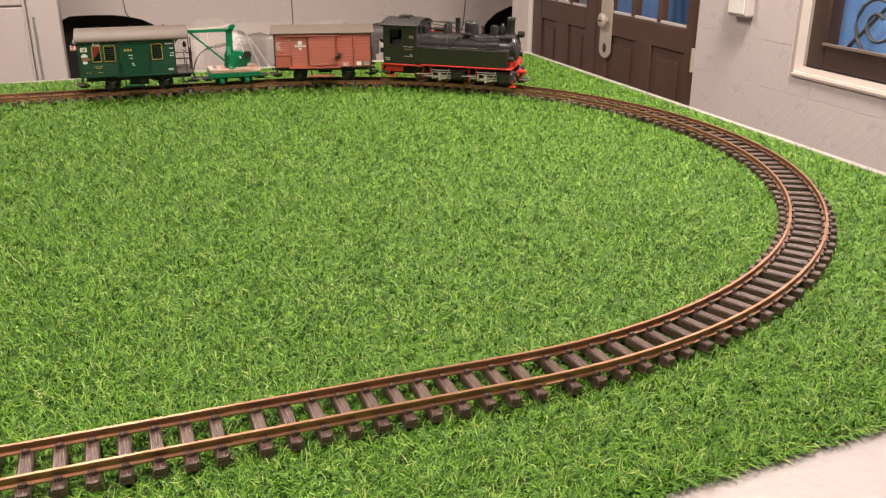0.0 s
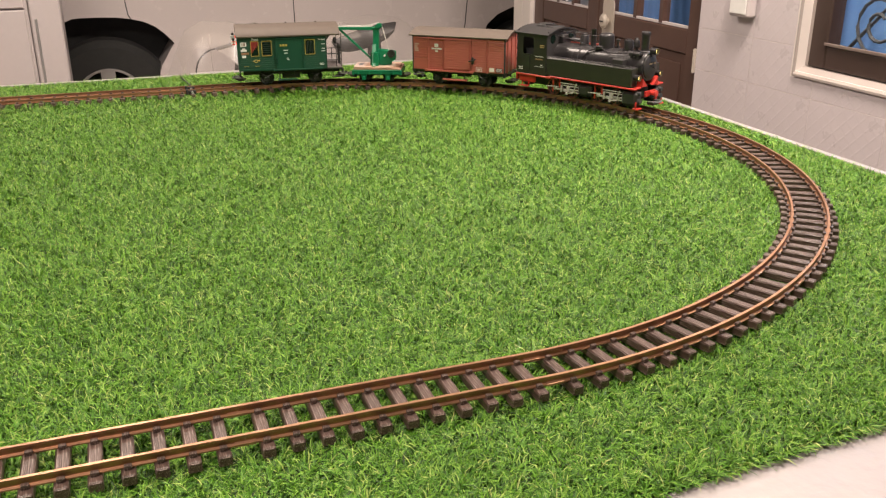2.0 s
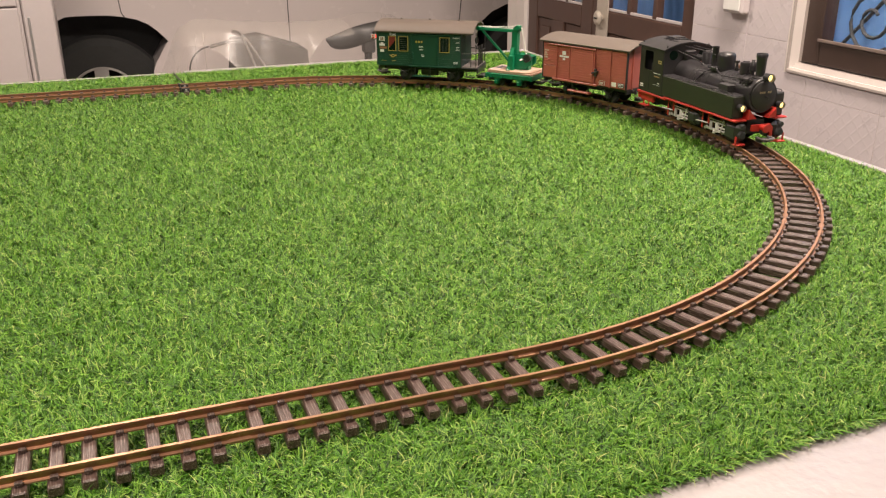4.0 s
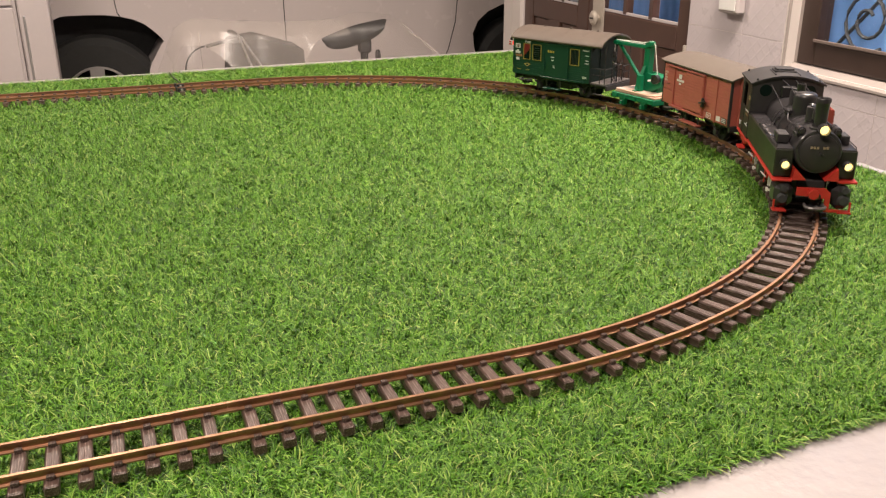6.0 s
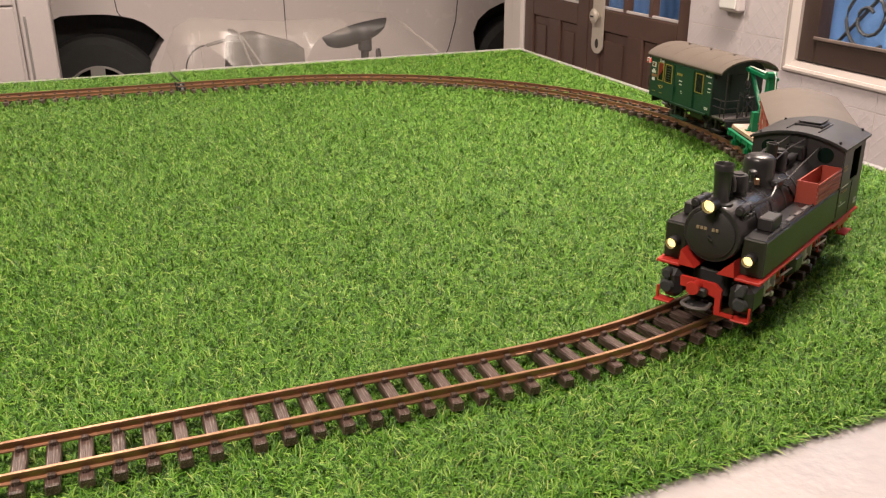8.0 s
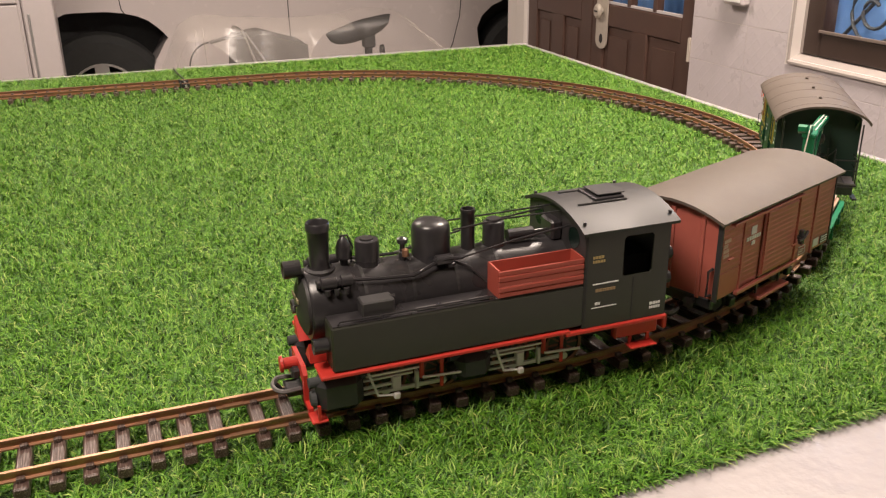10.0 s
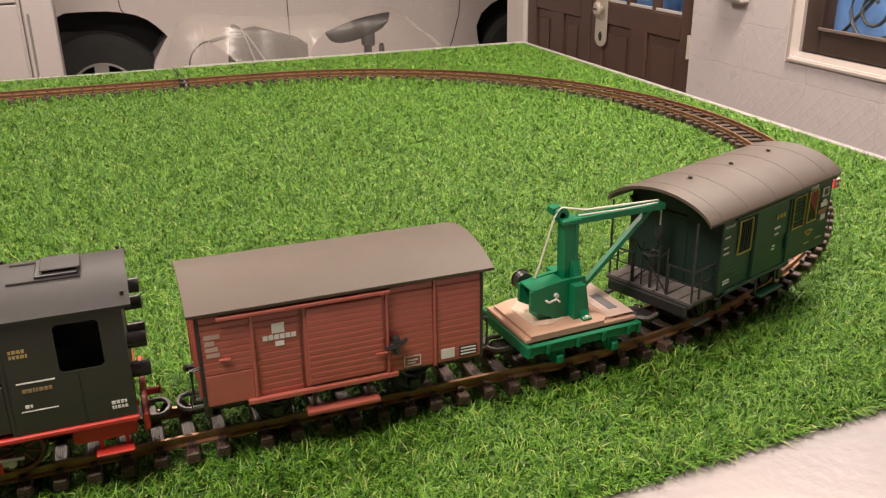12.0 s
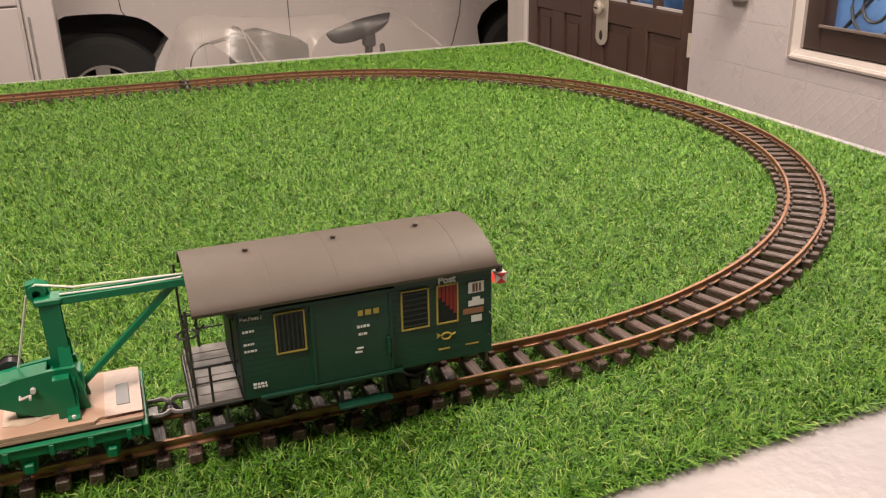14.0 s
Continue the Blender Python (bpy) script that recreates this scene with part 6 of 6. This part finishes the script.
def crane_wagon():
    K = thing("crane_wagon", "green model crane wagon with tan board deck", "railway wagon")
    for s in (1, -1):
        def Y(a, b):
            return sorted((s * a, s * b))
        sb = part("side_beam", box(-0.054, 0.06, *Y(0.0405, 0.0455), 0.0225, 0.0305, 0.0008), CRANEGREEN, K, "green side beam")
        for x in (-0.044, -0.016, 0.012, 0.044):
            part("stake_pocket", box(x - 0.002, x + 0.002, *Y(0.0455, 0.0477), 0.022, 0.031, 0.0005), CRANEGREEN, sb)
        part("beam_lip", box(-0.054, 0.06, *Y(0.041, 0.047), 0.0307, 0.0322, 0.0003), CRANEGREEN, sb)
        for x in (-0.03, 0.03):
            g = part("axle_guard", prism([(x - 0.007, 0.0222), (x + 0.007, 0.0222), (x + 0.005, 0.008), (x - 0.005, 0.008)], "y", *Y(0.033, 0.042)), CRANEGREEN, K, "green axle box")
            part("axle_box", box(x - 0.0035, x + 0.0035, *Y(0.042, 0.047), 0.0085, 0.017, 0.001), CRANEGREEN, g)
        part("end_beam", box(*sorted((s * 0.0542 + (0.006 if s > 0 else 0), s * 0.059 + (0.006 if s > 0 else 0))), -0.046, 0.046, 0.0205, 0.0322, 0.0008), CRANEGREEN, K)
        coupler(K, s * 0.056 + (0.006 if s > 0 else 0), s)
    part("underframe", box(-0.054, 0.054, -0.03, 0.03, 0.017, 0.03, 0.001), BLACK_MATT, K)
    part("deck", box(-0.0565, 0.0635, -0.0395, 0.0395, 0.0324, 0.0365, 0.0008), PLY, K, "tan board deck")
    sheet = part("upper_board", prism([(-0.053, -0.04), (0.04, -0.04), (0.058, -0.034), (0.058, 0.0395), (-0.02, 0.0395), (-0.024, 0.035), (-0.053, 0.033)], "z", 0.0366, 0.0392), PLY, K, "worn tan plywood plate")
    part("peeled_patch", prism([(0.002, -0.03), (0.03, -0.034), (0.047, -0.02), (0.046, 0.022), (0.03, 0.026), (0.01, 0.018)], "z", 0.0393, 0.0397), mat("pale_peeled_patch", (0.56, 0.44, 0.35), 0.35, vary=0.25, scale=120), sheet, "pale peeled patch")
    part("grey_plate", box(-0.047, -0.037, -0.012, 0.022, 0.0393, 0.0402, 0.0003), GREYPRINT, K, "small dark grey plate")
    part("pale_sheet", box(-0.056, -0.028, -0.038, 0.036, 0.0394, 0.0396), mat("pale_pink_print", (0.56, 0.425, 0.375), 0.45, vary=0.2, scale=150), K, "pale printed sheet")
    # Crane: base, winch, mast, jib, stay, rope and hook.
    base = part("winch_frame", bmesh.new(), CRANEGREEN, K, "green winch housing")
    bm = bmesh.new()
    for y in (-0.009, 0.013):
        prism([(0.02, 0.0395), (0.046, 0.053), (0.046, 0.071), (0.03, 0.0745), (0.008, 0.077), (-0.012, 0.077), (-0.018, 0.0395)], "y", y, y + 0.004, bm)
    add_box(bm, -0.008, 0.036, -0.005, 0.013, 0.0396, 0.056, 0.001)
    add_box(bm, -0.016, 0.008, -0.0048, 0.0128, 0.052, 0.071, 0.001)
    bmesh.ops.recalc_face_normals(bm, faces=bm.faces)
    bm.to_mesh(base.data)
    bm.free()
    part("winch_lid", box(0.009, 0.0445, -0.0088, 0.0168, 0.0722, 0.0742, 0.0006, Matrix.Translation((0.026, 0, 0.073)) @ pose(0, 0, 0, 0, 5, 0) @ Matrix.Translation((-0.026, 0, -0.073))), CRANEGREEN, base, "flat green winch lid")
    drum = part("winch_drum", rod((0.037, -0.019, 0.0695), (0.037, -0.0098, 0.0695), 0.009, None, 22), BLACK, base, "black winch drum")
    part("drum_flange", lathe([(0.0055, 0.0), (0.0098, 0.0), (0.0098, 0.0012), (0.0055, 0.0012), (0.0055, 0.0)], Matrix.Translation((0.037, -0.0192, 0.0695)) @ pose(0, 0, 0, 90, 0, 0), 22), BLACK, drum)
    part("crank", tube([(0.03, 0.017, 0.06), (0.03, 0.022, 0.06), (0.022, 0.022, 0.062), (0.022, 0.028, 0.062)], 0.0011), STEEL, base, "steel crank")
    part("winch_axle", rod((0.02, -0.02, 0.064), (0.02, 0.02, 0.064), 0.0022), STEEL, base)
    for s in (1, -1):
        part("mast_foot", prism([(-0.009, 0.0394), (0.005, 0.0394), (0.005, 0.073), (-0.007, 0.073)], "y", *sorted((s * 0.0172, s * 0.0265))), CRANEGREEN, base)
    for s in (1, -1):
        leg = part("mast_leg", prism([(s * 0.0066, 0.092), (s * 0.0066, 0.075), (s * 0.0255, 0.0394), (s * 0.0335, 0.0394), (s * 0.0335, 0.0412), (s * 0.029, 0.0422)], "x", -0.0105, -0.0015), CRANEGREEN, K, "green splayed mast leg")
        part("foot_bolt", lathe([(0.0016, 0.0410), (0.0016, 0.0432), (0, 0.0435)], pose(-0.006, s * 0.0315, 0), 8), STEEL, leg)
    mast = part("mast", prism([(-0.0085, 0.071), (0.0045, 0.071), (0.006, 0.132), (-0.0075, 0.132)], "y", -0.0068, 0.0068), CRANEGREEN, K, "green tapered mast")
    for y in (-0.0075, 0.0065):
        part("mast_rib", prism([(-0.0095, 0.07), (-0.006, 0.07), (-0.005, 0.132), (-0.0085, 0.132)], "y", y, y + 0.001), CRANEGREEN, mast)
    part("mast_head", box(-0.011, 0.009, -0.0085, 0.0085, 0.127, 0.1325, 0.0012), CRANEGREEN, mast)
    part("pulley", lathe([(0.003, -0.002), (0.007, -0.002), (0.0055, 0), (0.007, 0.002), (0.003, 0.002)], pose(0.006, 0, 0.1355, 90, 0, 0), 18), CRANEGREEN, mast, "green mast pulley")
    part("pulley_cheek", prism([(-0.003, 0.132), (0.009, 0.132), (0.0135, 0.136), (0.0135, 0.1415), (0.006, 0.143), (-0.002, 0.1385)], "y", -0.0135, -0.003), CRANEGREEN, mast)
    jib = part("jib", box(-0.108, -0.008, -0.0055, 0.0055, 0.1262, 0.1288, 0.0006), CRANEGREEN, K, "green jib")
    for y in (-0.006, 0.0045):
        part("jib_flange", box(-0.108, -0.008, y, y + 0.0015, 0.1255, 0.1318, 0.0004), CRANEGREEN, jib)
    part("jib_pulley", rod((-0.103, -0.004, 0.1285), (-0.103, 0.004, 0.1285), 0.005, None, 16), CRANEGREEN, jib)
    part("stay", prism([(-0.014, 0.05), (-0.008, 0.05), (-0.0895, 0.1255), (-0.0962, 0.1255)], "y", -0.003, 0.003), CRANEGREEN, K, "green diagonal stay")
    part("rope", tube([(0.03, -0.004, 0.0745), (0.0135, 0, 0.1345), (0.006, 0, 0.1428), (-0.02, 0, 0.1365), (-0.103, 0, 0.1337), (-0.108, 0, 0.1285), (-0.108, 0, 0.107)], 0.0009), ROPE, K, "white rope")
    part("rope", tube([(-0.01, 0.0035, 0.1335), (-0.06, 0.0035, 0.1322), (-0.1, 0.0035, 0.1325)], 0.0008), ROPE, K)
    hook = part("hook_block", lathe([(0, -0.008), (0.004, -0.006), (0.005, 0), (0.003, 0.006), (0, 0.007)], pose(-0.108, 0, 0.1), 14), BLACK, K, "black hook block")
    part("hook", tube([(-0.108, 0, 0.092), (-0.105, 0, 0.087), (-0.109, 0, 0.083), (-0.113, 0, 0.086)], 0.0011), BLACK, hook)
    for x in (-0.03, 0.03):
        wheelset(K, x, 0.0125, "K", BLACK_MATT)
    return K


TRAIN = {"L": (locomotive(), 0.0, 0.15), "B": (boxcar(), 0.3317, 0.12), "K": (crane_wagon(), 0.559, 0.06), "P": (postal_car(), 0.7795, 0.12)}

# ---- motion ----
# Seconds and metres that the locomotive's middle has gone along the track.
RUN = [(0.0, 0.4802), (0.5, 0.5686), (1.0, 0.6637), (1.5, 0.7519), (2.0, 0.8386), (2.5, 0.9309), (3.0, 1.0257), (5.5, 1.5002), (6.0, 1.5981), (6.5, 1.6945), (7.0, 1.7946), (7.5, 1.9029), (8.0, 2.0078), (10.5, 2.5515), (11.0, 2.6663), (11.5, 2.7904), (12.0, 2.9128), (12.5, 3.0318), (13.0, 3.1473), (13.5, 3.2562), (14.0, 3.3618)]


def gone(t):
    """Smooth distance at t: a cubic through RUN."""
    ts, ss = [r[0] for r in RUN], [r[1] for r in RUN]
    sl = [(ss[min(i + 1, len(ts) - 1)] - ss[max(i - 1, 0)]) / (ts[min(i + 1, len(ts) - 1)] - ts[max(i - 1, 0)]) for i in range(len(ts))]
    i = max(0, min(len(ts) - 2, sum(1 for x in ts if x <= t) - 1))
    h = ts[i + 1] - ts[i]
    u = (t - ts[i]) / h
    return (2 * u ** 3 - 3 * u ** 2 + 1) * ss[i] + (u ** 3 - 2 * u ** 2 + u) * h * sl[i] + (3 * u ** 2 - 2 * u ** 3) * ss[i + 1] + (u ** 3 - u ** 2) * h * sl[i + 1]


def ride(s, base):
    """Pose of a carriage whose two pivots, base apart, stand on the track round s."""
    a, b = at(s + base / 2)[0], at(s - base / 2)[0]
    d = a - b
    return Matrix.Translation((a + b) / 2) @ pose(0, 0, 0, 0, 0, math.degrees(math.atan2(d.y, d.x)))


def motions():
    times = [i / 10 for i in range(141)]
    for ob, behind, base in TRAIN.values():
        walk(ob, [(t, ride(gone(t) - behind, base)) for t in times])
    for ob, x, z, r, key in SPIN:
        walk(ob, [(t, pose(x, 0, z, 0, math.degrees(gone(t) / r), 0)) for t in times])
    for ob, x, y, z, r, crank, phase in RODS:
        rows = []
        for t in times:
            a = gone(t) / r + radians(phase)
            rows.append((t, pose(x + crank * math.sin(a), y, z + crank * math.cos(a))))
        walk(ob, rows)


motions()
